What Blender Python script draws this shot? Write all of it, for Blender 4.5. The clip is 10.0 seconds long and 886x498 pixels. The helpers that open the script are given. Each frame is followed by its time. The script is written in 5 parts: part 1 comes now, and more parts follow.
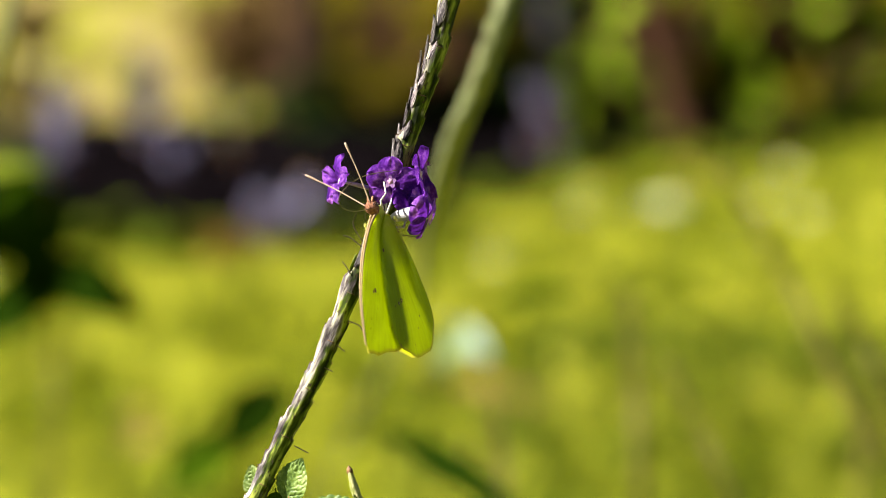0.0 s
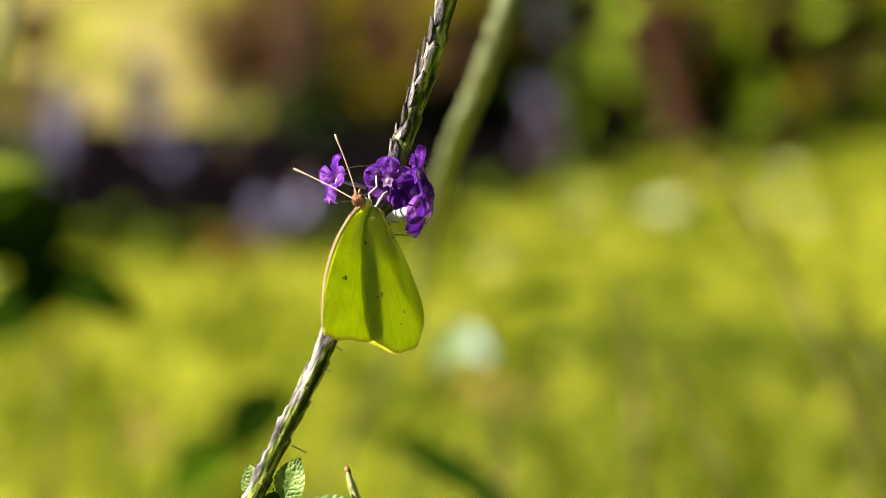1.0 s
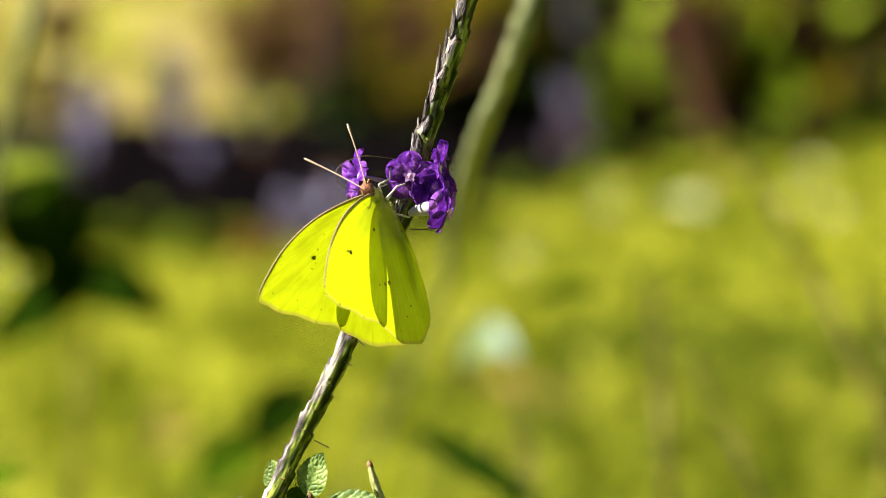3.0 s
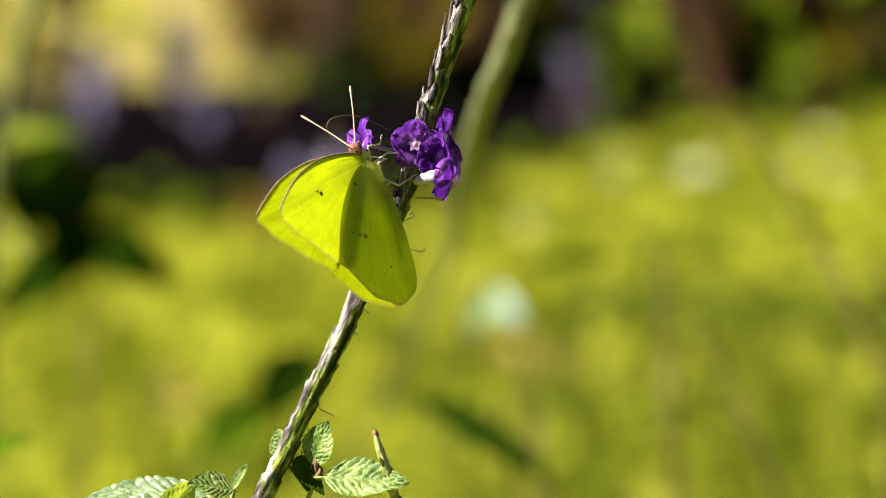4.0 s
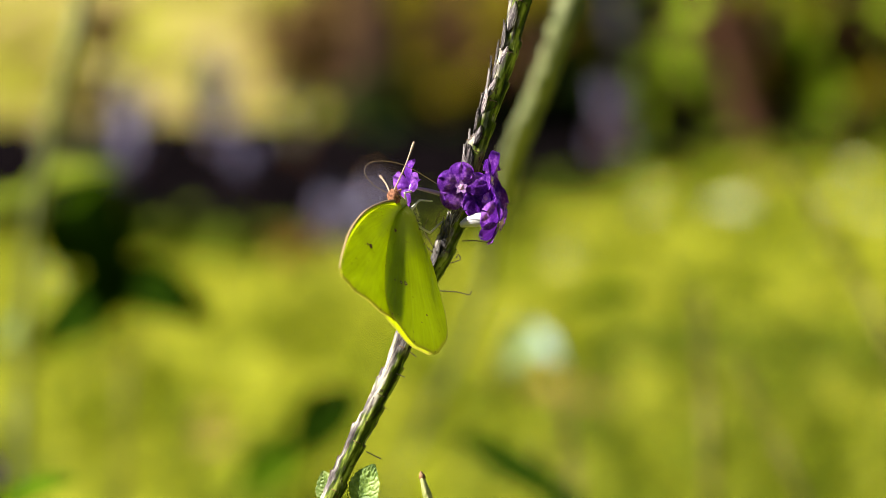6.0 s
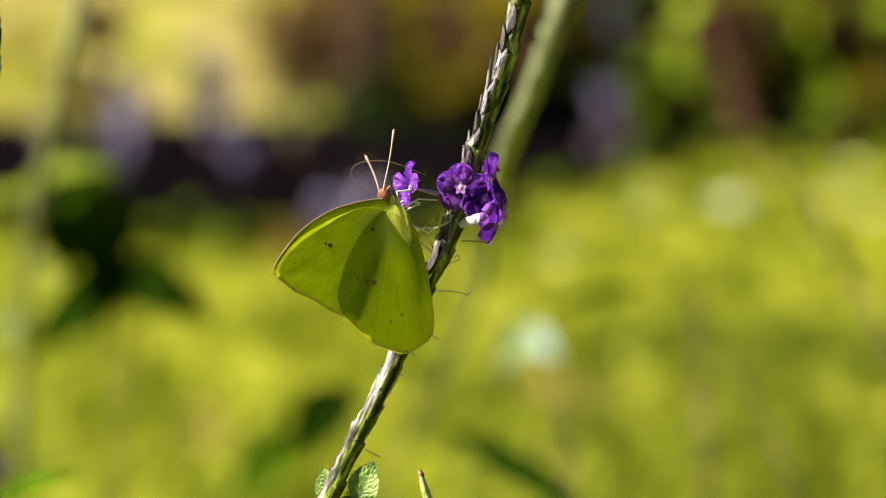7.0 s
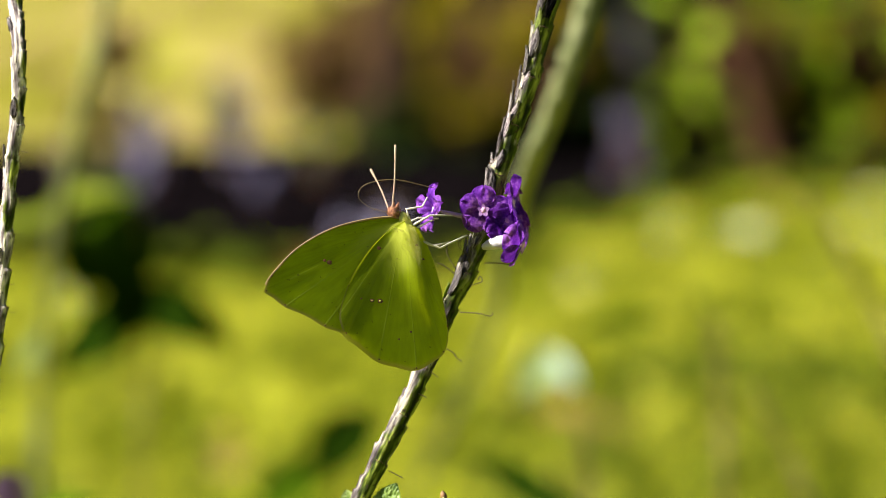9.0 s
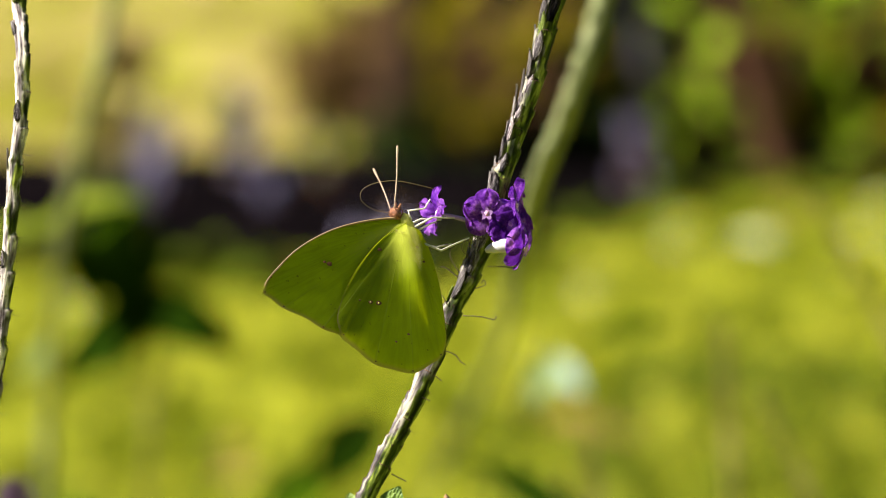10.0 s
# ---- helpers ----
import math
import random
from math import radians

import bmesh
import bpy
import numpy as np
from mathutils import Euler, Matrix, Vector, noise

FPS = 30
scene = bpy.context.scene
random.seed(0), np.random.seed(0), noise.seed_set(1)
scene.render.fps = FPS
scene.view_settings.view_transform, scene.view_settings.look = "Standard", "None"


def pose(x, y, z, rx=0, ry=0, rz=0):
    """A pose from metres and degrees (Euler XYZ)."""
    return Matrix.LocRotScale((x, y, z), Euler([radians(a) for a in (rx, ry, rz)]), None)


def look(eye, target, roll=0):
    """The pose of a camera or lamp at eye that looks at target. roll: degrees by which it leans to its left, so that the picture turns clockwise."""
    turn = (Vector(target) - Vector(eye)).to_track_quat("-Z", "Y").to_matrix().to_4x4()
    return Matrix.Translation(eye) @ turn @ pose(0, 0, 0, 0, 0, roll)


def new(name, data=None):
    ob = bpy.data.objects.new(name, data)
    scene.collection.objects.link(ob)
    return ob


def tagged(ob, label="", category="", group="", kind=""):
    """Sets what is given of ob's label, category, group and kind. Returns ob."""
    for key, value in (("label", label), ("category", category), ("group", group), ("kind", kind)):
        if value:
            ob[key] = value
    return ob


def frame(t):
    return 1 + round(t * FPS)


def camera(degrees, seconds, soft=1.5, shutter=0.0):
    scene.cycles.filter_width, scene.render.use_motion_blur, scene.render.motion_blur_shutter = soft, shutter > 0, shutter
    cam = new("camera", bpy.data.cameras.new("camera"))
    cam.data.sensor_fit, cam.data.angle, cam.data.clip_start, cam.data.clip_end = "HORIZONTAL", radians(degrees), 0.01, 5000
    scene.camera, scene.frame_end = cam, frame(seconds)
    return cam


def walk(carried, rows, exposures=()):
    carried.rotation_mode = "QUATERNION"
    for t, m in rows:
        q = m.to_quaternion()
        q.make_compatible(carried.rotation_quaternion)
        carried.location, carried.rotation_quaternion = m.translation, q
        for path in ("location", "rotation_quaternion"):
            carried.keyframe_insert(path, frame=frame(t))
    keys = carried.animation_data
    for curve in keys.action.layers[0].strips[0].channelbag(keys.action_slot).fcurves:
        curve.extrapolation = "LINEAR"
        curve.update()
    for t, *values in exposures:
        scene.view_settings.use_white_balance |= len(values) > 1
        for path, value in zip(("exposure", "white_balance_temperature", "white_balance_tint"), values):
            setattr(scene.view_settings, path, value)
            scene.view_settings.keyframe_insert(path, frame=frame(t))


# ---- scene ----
# A yellow butterfly on a purple-flowered spike in a sunny garden.

# ---------------------------------------------------------------- camera
cam = camera(14.0, 10.0, soft=0.7)
cam.data.dof.use_dof = True
cam.data.dof.focus_distance = 0.634
cam.data.dof.aperture_fstop = 14.5
walk(cam, [
    (0, pose(0.00000, 0.00000, 1.00000, 82.000, 0.00, 0.000)),
    (0.5, pose(0.00070, -0.00007, 0.99950, 81.946, 0.00, -0.018)),
    (1, pose(0.00070, -0.00010, 0.99931, 82.054, 0.10, 0.009)),
    (1.5, pose(0.00090, -0.00011, 0.99921, 82.054, 0.10, 0.036)),
    (2, pose(0.00120, -0.00014, 0.99901, 82.233, 0.10, 0.153)),
    (2.5, pose(0.00130, -0.00013, 0.99911, 82.108, 0.20, 0.368)),
    (2.7, pose(0.00140, -0.00013, 0.99911, 82.036, 0.20, 0.413)),
    (3.8, pose(0.00180, -0.00007, 0.99950, 81.713, 0.30, 0.476)),
    (4, pose(0.00180, -0.00008, 0.99941, 81.462, 0.30, 0.520)),
    (4.5, pose(0.00130, 0.00003, 1.00020, 81.381, 0.30, 0.494)),
    (5, pose(0.00080, 0.00006, 1.00040, 81.578, 0.40, 0.673)),
    (5.5, pose(0.00050, 0.00007, 1.00050, 81.740, 0.40, 1.077)),
    (6, pose(-0.00040, 0.00011, 1.00079, 82.018, 0.40, 1.050)),
    (6.2, pose(-0.00040, 0.00011, 1.00079, 81.973, 0.40, 1.104)),
    (7.3, pose(-0.00110, -0.00674, 1.00236, 81.982, 0.20, 0.987)),
    (7.5, pose(-0.00130, -0.00675, 1.00226, 82.081, 0.20, 0.987)),
    (8, pose(-0.00190, -0.00678, 1.00206, 82.440, 0.20, 0.987)),
    (8.5, pose(-0.00210, -0.00829, 1.00207, 82.520, 0.20, 1.140)),
    (9, pose(-0.00150, -0.00839, 1.00138, 82.422, 0.20, 1.319)),
    (9.5, pose(-0.00130, -0.00842, 1.00118, 82.467, 0.20, 1.373)),
    (10, pose(-0.00060, -0.00850, 1.00059, 82.547, 0.20, 1.454)),
])

# ---------------------------------------------------------------- light
TO_SUN = Vector((-0.74, -0.085, 0.67)).normalized()
world = bpy.data.worlds.new("sky")
scene.world = world
world.use_nodes = True
_n, _l = world.node_tree.nodes, world.node_tree.links
_sky = _n.new("ShaderNodeTexSky")
_sky.sky_type = "NISHITA"
_sky.sun_disc = False
_sky.sun_elevation = math.asin(TO_SUN.z)
_sky.sun_rotation = math.atan2(TO_SUN.x, TO_SUN.y)
_sky.altitude, _sky.air_density = 1200, 0.8
_n["Background"].inputs["Strength"].default_value = 0.020
_l.new(_sky.outputs[0], _n["Background"].inputs["Color"])
sun_data = bpy.data.lights.new("sun", "SUN")
sun_data.energy, sun_data.angle, sun_data.color = 5.0, radians(0.6), (1.0, 0.95, 0.86)
sun = new("sun", sun_data)
sun.matrix_world = look(TO_SUN * 20, (0, 0, 0))
scene.view_settings.exposure = 2.36

# ---------------------------------------------------------------- materials
ALBEDO = 0.6  # all colours below are scaled by this reflectance


def mat(name, stops, scale=200.0, rough=0.6, bump=0.3, translucent=0.0, vary=0.25,
        island=False, spec=0.3, detail_scale=6.0, stretch=(1, 1, 1), bump_dist=0.0004, coords="Object"):
    """A surface of two noises mixed over the given colours; vary: how much pieces differ in value."""
    m = bpy.data.materials.new(name)
    m.use_nodes = True
    n, l = m.node_tree.nodes, m.node_tree.links
    bsdf, out = n["Principled BSDF"], n["Material Output"]
    tc = n.new("ShaderNodeTexCoord")
    mp = n.new("ShaderNodeMapping")
    mp.inputs["Scale"].default_value = stretch
    l.new(tc.outputs[coords], mp.inputs["Vector"])
    big, fine = n.new("ShaderNodeTexNoise"), n.new("ShaderNodeTexNoise")
    big.inputs["Scale"].default_value, big.inputs["Detail"].default_value = scale, 3
    fine.inputs["Scale"].default_value, fine.inputs["Detail"].default_value = scale * detail_scale, 4
    l.new(mp.outputs[0], big.inputs["Vector"])
    l.new(mp.outputs[0], fine.inputs["Vector"])
    mix = n.new("ShaderNodeMath")
    mix.operation = "MULTIPLY_ADD"
    mix.inputs[1].default_value = 0.35
    l.new(fine.outputs["Fac"], mix.inputs[0])
    half = n.new("ShaderNodeMath")
    half.operation = "MULTIPLY"
    half.inputs[1].default_value = 0.65
    l.new(big.outputs["Fac"], half.inputs[0])
    l.new(half.outputs[0], mix.inputs[2])
    ramp = n.new("ShaderNodeValToRGB")
    cr = ramp.color_ramp
    while len(cr.elements) < len(stops):
        cr.elements.new(0.5)
    for e, (p, c) in zip(cr.elements, stops):
        e.position, e.color = p, (*[v * ALBEDO for v in c], 1)
    l.new(mix.outputs[0], ramp.inputs[0])
    rnd = n.new("ShaderNodeNewGeometry") if island else n.new("ShaderNodeObjectInfo")
    span = n.new("ShaderNodeMapRange")
    span.inputs["To Min"].default_value, span.inputs["To Max"].default_value = 1 - vary, 1 + vary
    l.new(rnd.outputs["Random Per Island" if island else "Random"], span.inputs["Value"])
    hsv = n.new("ShaderNodeHueSaturation")
    l.new(span.outputs[0], hsv.inputs["Value"])
    l.new(ramp.outputs[0], hsv.inputs["Color"])
    l.new(hsv.outputs[0], bsdf.inputs["Base Color"])
    bsdf.inputs["Roughness"].default_value = rough
    bsdf.inputs["Specular IOR Level"].default_value = spec
    if bump:
        b = n.new("ShaderNodeBump")
        b.inputs["Strength"].default_value, b.inputs["Distance"].default_value = bump, bump_dist
        l.new(fine.outputs["Fac"], b.inputs["Height"])
        l.new(b.outputs[0], bsdf.inputs["Normal"])
    if translucent:
        tr = n.new("ShaderNodeBsdfTranslucent")
        l.new(hsv.outputs[0], tr.inputs["Color"])
        ms = n.new("ShaderNodeMixShader")
        ms.inputs[0].default_value = translucent
        l.new(bsdf.outputs[0], ms.inputs[1])
        l.new(tr.outputs[0], ms.inputs[2])
        l.new(ms.outputs[0], out.inputs["Surface"])
    return m


def wing_material(name, veins, under, glow, share):
    """A thin scaled membrane: radiating veins from the root, a worn brownish rim, light passing through."""
    m = bpy.data.materials.new(name)
    m.use_nodes = True
    n, l = m.node_tree.nodes, m.node_tree.links
    bsdf, out = n["Principled BSDF"], n["Material Output"]
    uv = n.new("ShaderNodeUVMap")
    uv.uv_map = "fan"
    sep = n.new("ShaderNodeSeparateXYZ")
    l.new(uv.outputs[0], sep.inputs[0])
    tc = n.new("ShaderNodeTexCoord")
    noise_n = n.new("ShaderNodeTexNoise")
    noise_n.inputs["Scale"].default_value, noise_n.inputs["Detail"].default_value = 170, 6
    l.new(tc.outputs["Object"], noise_n.inputs["Vector"])
    scales = n.new("ShaderNodeTexNoise")
    scales.inputs["Scale"].default_value, scales.inputs["Detail"].default_value = 4500, 2
    l.new(tc.outputs["Object"], scales.inputs["Vector"])

    def math_node(op, a, b=None):
        k = n.new("ShaderNodeMath")
        k.operation = op
        for i, v in enumerate((a, b)):
            if v is None:
                continue
            if isinstance(v, (int, float)):
                k.inputs[i].default_value = v
            else:
                l.new(v, k.inputs[i])
        return k.outputs[0]

    wave = math_node("ABSOLUTE", math_node("SINE", math_node("MULTIPLY", sep.outputs[0], veins * math.pi)))
    vein = n.new("ShaderNodeMapRange")
    vein.inputs["From Min"].default_value, vein.inputs["From Max"].default_value = 0.0, 0.12
    vein.inputs["To Min"].default_value, vein.inputs["To Max"].default_value = 1.0, 0.0
    l.new(wave, vein.inputs["Value"])
    vein_out = math_node("MULTIPLY", vein.outputs[0], math_node("MULTIPLY", math_node("POWER", sep.outputs[1], 1.3), 0.65))
    rim_at = math_node("ADD", sep.outputs[1], math_node("MULTIPLY", math_node("SUBTRACT", noise_n.outputs["Fac"], 0.5), 0.03))
    rim = n.new("ShaderNodeMapRange")
    rim.inputs["From Min"].default_value, rim.inputs["From Max"].default_value = 0.968, 0.998
    l.new(rim_at, rim.inputs["Value"])

    fan = n.new("ShaderNodeMapping")
    fan.inputs["Scale"].default_value = (60, 5, 1)
    l.new(uv.outputs[0], fan.inputs["Vector"])
    streak = n.new("ShaderNodeTexNoise")
    streak.inputs["Scale"].default_value, streak.inputs["Detail"].default_value = 1.0, 4
    l.new(fan.outputs[0], streak.inputs["Vector"])
    mottle = math_node("ADD", math_node("MULTIPLY", noise_n.outputs["Fac"], 0.5), math_node("MULTIPLY", streak.outputs["Fac"], 0.5))

    dots = n.new("ShaderNodeTexNoise")
    dots.inputs["Scale"].default_value, dots.inputs["Detail"].default_value = 1300, 1
    l.new(tc.outputs["Object"], dots.inputs["Vector"])
    freckle = n.new("ShaderNodeMapRange")
    freckle.inputs["From Min"].default_value, freckle.inputs["From Max"].default_value = 0.70, 0.78
    freckle.inputs["To Max"].default_value = 0.55
    l.new(dots.outputs["Fac"], freckle.inputs["Value"])

    def tone(base, vein_c, rim_c):
        base, vein_c, rim_c = ([c * ALBEDO for c in k] for k in (base, vein_c, rim_c))
        ramp = n.new("ShaderNodeValToRGB")
        ramp.color_ramp.elements[0].position, ramp.color_ramp.elements[0].color = 0.34, (*[c * 0.8 for c in base], 1)
        ramp.color_ramp.elements[1].position, ramp.color_ramp.elements[1].color = 0.64, (*[c * 1.14 for c in base], 1)
        l.new(mottle, ramp.inputs[0])
        mx = n.new("ShaderNodeMix")
        mx.data_type = "RGBA"
        l.new(vein_out, mx.inputs[0])
        l.new(ramp.outputs[0], mx.inputs[6])
        mx.inputs[7].default_value = (*vein_c, 1)
        mr = n.new("ShaderNodeMix")
        mr.data_type = "RGBA"
        l.new(math_node("MULTIPLY", rim.outputs[0], 0.75), mr.inputs[0])
        l.new(mx.outputs[2], mr.inputs[6])
        mr.inputs[7].default_value = (*rim_c, 1)
        fk = n.new("ShaderNodeMix")
        fk.data_type = "RGBA"
        l.new(freckle.outputs[0], fk.inputs[0])
        l.new(mr.outputs[2], fk.inputs[6])
        fk.inputs[7].default_value = (0.09, 0.07, 0.01, 1)
        return fk.outputs[2]

    # the root is thickly furred with pale scales, which let less light through
    furred = n.new("ShaderNodeMapRange")
    furred.inputs["From Min"].default_value, furred.inputs["From Max"].default_value = 0.08, 0.42
    furred.inputs["To Min"].default_value, furred.inputs["To Max"].default_value = 0.85, 0.0
    l.new(math_node("ADD", sep.outputs[1], math_node("MULTIPLY", math_node("SUBTRACT", mottle, 0.5), 0.5)), furred.inputs["Value"])
    pale = n.new("ShaderNodeMix")
    pale.data_type = "RGBA"
    l.new(furred.outputs[0], pale.inputs[0])
    l.new(tone(under, (0.34, 0.40, 0.05), (0.44, 0.33, 0.13)), pale.inputs[6])
    pale.inputs[7].default_value = (0.44, 0.46, 0.06, 1)
    l.new(pale.outputs[2], bsdf.inputs["Base Color"])
    bsdf.inputs["Roughness"].default_value = 0.6
    bsdf.inputs["Specular IOR Level"].default_value = 0.1
    height = math_node("ADD", math_node("ADD", vein_out, math_node("MULTIPLY", streak.outputs["Fac"], 0.35)), math_node("MULTIPLY", scales.outputs["Fac"], 0.35))
    b = n.new("ShaderNodeBump")
    b.inputs["Strength"].default_value, b.inputs["Distance"].default_value = 0.4, 0.0003
    l.new(height, b.inputs["Height"])
    l.new(b.outputs[0], bsdf.inputs["Normal"])
    tr = n.new("ShaderNodeBsdfTranslucent")
    l.new(tone(glow, [c * 0.8 for c in glow], (0.50, 0.38, 0.08)), tr.inputs["Color"])
    ms = n.new("ShaderNodeMixShader")
    l.new(math_node("MULTIPLY", math_node("SUBTRACT", 1.0, math_node("MULTIPLY", furred.outputs[0], 0.6)), share), ms.inputs[0])
    l.new(bsdf.outputs[0], ms.inputs[1])
    l.new(tr.outputs[0], ms.inputs[2])
    l.new(ms.outputs[0], out.inputs["Surface"])
    return m


def stalk_material(name, top=-0.14, foot=-0.02, dry=1.0):
    """Ridged bark of a flower spike: grey-lilac and cream streaks along its length over green, with dark cracks."""
    m = bpy.data.materials.new(name)
    m.use_nodes = True
    n, l = m.node_tree.nodes, m.node_tree.links
    bsdf = n["Principled BSDF"]
    uv = n.new("ShaderNodeUVMap")
    uv.uv_map = "along"

    def streak(sx, sy, detail):
        mp, t = n.new("ShaderNodeMapping"), n.new("ShaderNodeTexNoise")
        mp.inputs["Scale"].default_value = (sx, sy, 1)
        l.new(uv.outputs[0], mp.inputs["Vector"])
        l.new(mp.outputs[0], t.inputs["Vector"])
        t.inputs["Scale"].default_value, t.inputs["Detail"].default_value = 1.0, detail
        return t.outputs["Fac"]

    def ramp(fac, stops):
        r = n.new("ShaderNodeValToRGB")
        while len(r.color_ramp.elements) < len(stops):
            r.color_ramp.elements.new(0.5)
        for e, (p, c) in zip(r.color_ramp.elements, stops):
            e.position, e.color = p, (*[v * ALBEDO for v in c], 1)
        l.new(fac, r.inputs[0])
        return r.outputs[0]

    fine, broad, crack = streak(9, 0.16, 5), streak(3, 0.14, 3), streak(14, 0.7, 2)
    grey = ramp(fine, [(p, [c * dry for c in k]) for p, k in ((0.36, (0.03, 0.022, 0.022)), (0.48, (0.135, 0.115, 0.112)), (0.64, (0.47, 0.43, 0.325)))])
    green = ramp(fine, [(0.38, (0.010, 0.015, 0.001)), (0.50, (0.06, 0.088, 0.003)), (0.68, (0.38, 0.42, 0.07))])
    sep = n.new("ShaderNodeSeparateXYZ")
    l.new(uv.outputs[0], sep.inputs[0])
    shift = n.new("ShaderNodeMapRange")
    for k, v in (("From Min", 10), ("From Max", 75), ("To Min", top), ("To Max", foot)):
        shift.inputs[k].default_value = v
    l.new(sep.outputs[1], shift.inputs["Value"])
    # one flank is weathered to dry pale bark, the other stays green; the split also paints in sun and shade
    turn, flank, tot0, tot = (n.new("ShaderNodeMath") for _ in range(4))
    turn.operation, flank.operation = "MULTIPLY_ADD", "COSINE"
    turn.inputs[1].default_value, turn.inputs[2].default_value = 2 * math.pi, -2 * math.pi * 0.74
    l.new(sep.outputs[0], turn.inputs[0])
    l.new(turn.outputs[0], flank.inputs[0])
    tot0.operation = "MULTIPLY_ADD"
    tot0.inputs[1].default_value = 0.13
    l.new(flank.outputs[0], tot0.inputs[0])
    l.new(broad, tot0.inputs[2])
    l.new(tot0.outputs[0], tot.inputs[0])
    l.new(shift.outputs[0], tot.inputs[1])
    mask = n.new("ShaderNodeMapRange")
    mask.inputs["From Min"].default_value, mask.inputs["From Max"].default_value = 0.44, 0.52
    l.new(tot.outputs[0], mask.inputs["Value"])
    mx = n.new("ShaderNodeMix")
    mx.data_type = "RGBA"
    l.new(mask.outputs[0], mx.inputs[0])
    l.new(green, mx.inputs[6])
    l.new(grey, mx.inputs[7])
    dark = n.new("ShaderNodeMapRange")
    dark.inputs["From Min"].default_value, dark.inputs["From Max"].default_value = 0.33, 0.40
    dark.inputs["To Min"].default_value, dark.inputs["To Max"].default_value = 0.8, 0.0
    l.new(crack, dark.inputs["Value"])
    md = n.new("ShaderNodeMix")
    md.data_type = "RGBA"
    l.new(dark.outputs[0], md.inputs[0])
    l.new(mx.outputs[2], md.inputs[6])
    md.inputs[7].default_value = (0.03, 0.018, 0.012, 1)
    l.new(md.outputs[2], bsdf.inputs["Base Color"])
    bsdf.inputs["Roughness"].default_value = 0.85
    bsdf.inputs["Specular IOR Level"].default_value = 0.12
    b = n.new("ShaderNodeBump")
    b.inputs["Strength"].default_value, b.inputs["Distance"].default_value = 1.0, 0.0004
    l.new(fine, b.inputs["Height"])
    l.new(b.outputs[0], bsdf.inputs["Normal"])
    return m


M_FORE = wing_material("forewing_membrane", 11, (0.25, 0.335, 0.004), (0.80, 0.90, 0.008), 0.58)
M_HIND = wing_material("hindwing_membrane", 10, (0.25, 0.335, 0.004), (0.80, 0.90, 0.008), 0.58)
M_SPOT = mat("wing_spot", [(0.3, (0.10, 0.03, 0.01)), (0.7, (0.22, 0.08, 0.03))], 900, 0.7, 0)
M_FUR = mat("thorax_fur", [(0.3, (0.74, 0.72, 0.06)), (0.7, (0.98, 0.95, 0.32))], 1500, 0.9, 0.2, island=True, vary=0.3, translucent=0.3)
M_HEAD = mat("head_scales", [(0.38, (0.10, 0.025, 0.010)), (0.62, (0.46, 0.19, 0.09))], 1800, 0.7, 0.5)
M_COSTA = mat("costal_scales", [(0.3, (0.30, 0.19, 0.075)), (0.7, (0.44, 0.30, 0.15))], 1500, 0.6, 0.3, translucent=0.1)
M_EYE = mat("eye", [(0.3, (0.05, 0.02, 0.01)), (0.7, (0.14, 0.06, 0.02))], 2500, 0.15, 0.1, spec=0.6)
M_ANTENNA = mat("antenna_scales", [(0.3, (0.36, 0.22, 0.13)), (0.7, (0.58, 0.44, 0.32))], 1500, 0.5, 0.3)
M_LEG = mat("leg_scales", [(0.3, (0.62, 0.56, 0.42)), (0.7, (0.90, 0.85, 0.72))], 2000, 0.5, 0.3)
M_TONGUE = mat("proboscis", [(0.3, (0.06, 0.04, 0.015)), (0.7, (0.22, 0.15, 0.07))], 1500, 0.4, 0.2)

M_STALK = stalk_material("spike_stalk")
M_STALK_PALE = stalk_material("pale_spike_stalk", 0.06, 0.10, 2.2)
M_BRACT = mat("grey_bract", [(0.42, (0.02, 0.012, 0.016)), (0.48, (0.10, 0.075, 0.085)), (0.55, (0.33, 0.28, 0.28)), (0.63, (0.72, 0.67, 0.56))],
              700, 0.6, 0.6, vary=0.45, stretch=(1, 1, 0.3))
M_BRACT_GREEN = mat("green_bract", [(0.36, (0.04, 0.055, 0.01)), (0.5, (0.17, 0.23, 0.02)), (0.62, (0.42, 0.44, 0.16))],
                    600, 0.5, 0.5, vary=0.35, stretch=(1, 1, 0.3))
M_LIP = mat("torn_lip", [(0.35, (0.05, 0.022, 0.008)), (0.65, (0.22, 0.11, 0.04))], 1500, 0.7, 0.2, vary=0.4)
M_HAIR = mat("dry_filament", [(0.3, (0.03, 0.02, 0.015)), (0.7, (0.12, 0.08, 0.05))], 900, 0.6, 0)
M_PETAL = mat("purple_petal", [(0.36, (0.12, 0.014, 0.34)), (0.5, (0.29, 0.045, 0.64)), (0.62, (0.66, 0.24, 0.95))],
              330, 0.6, 0.25, translucent=0.38, vary=0.25, spec=0.15)
M_PETAL_PALE = mat("lilac_petal", [(0.36, (0.24, 0.10, 0.34)), (0.62, (0.62, 0.42, 0.66))], 330, 0.6, 0.25, translucent=0.3, vary=0.2, spec=0.1)
M_STAR = mat("lilac_star", [(0.36, (0.30, 0.10, 0.50)), (0.62, (0.60, 0.34, 0.70))], 900, 0.6, 0.2, spec=0.1)
M_TUBE = mat("flower_tube", [(0.3, (0.48, 0.42, 0.52)), (0.7, (0.70, 0.68, 0.66))], 600, 0.5, 0.2, translucent=0.2, vary=0.1)
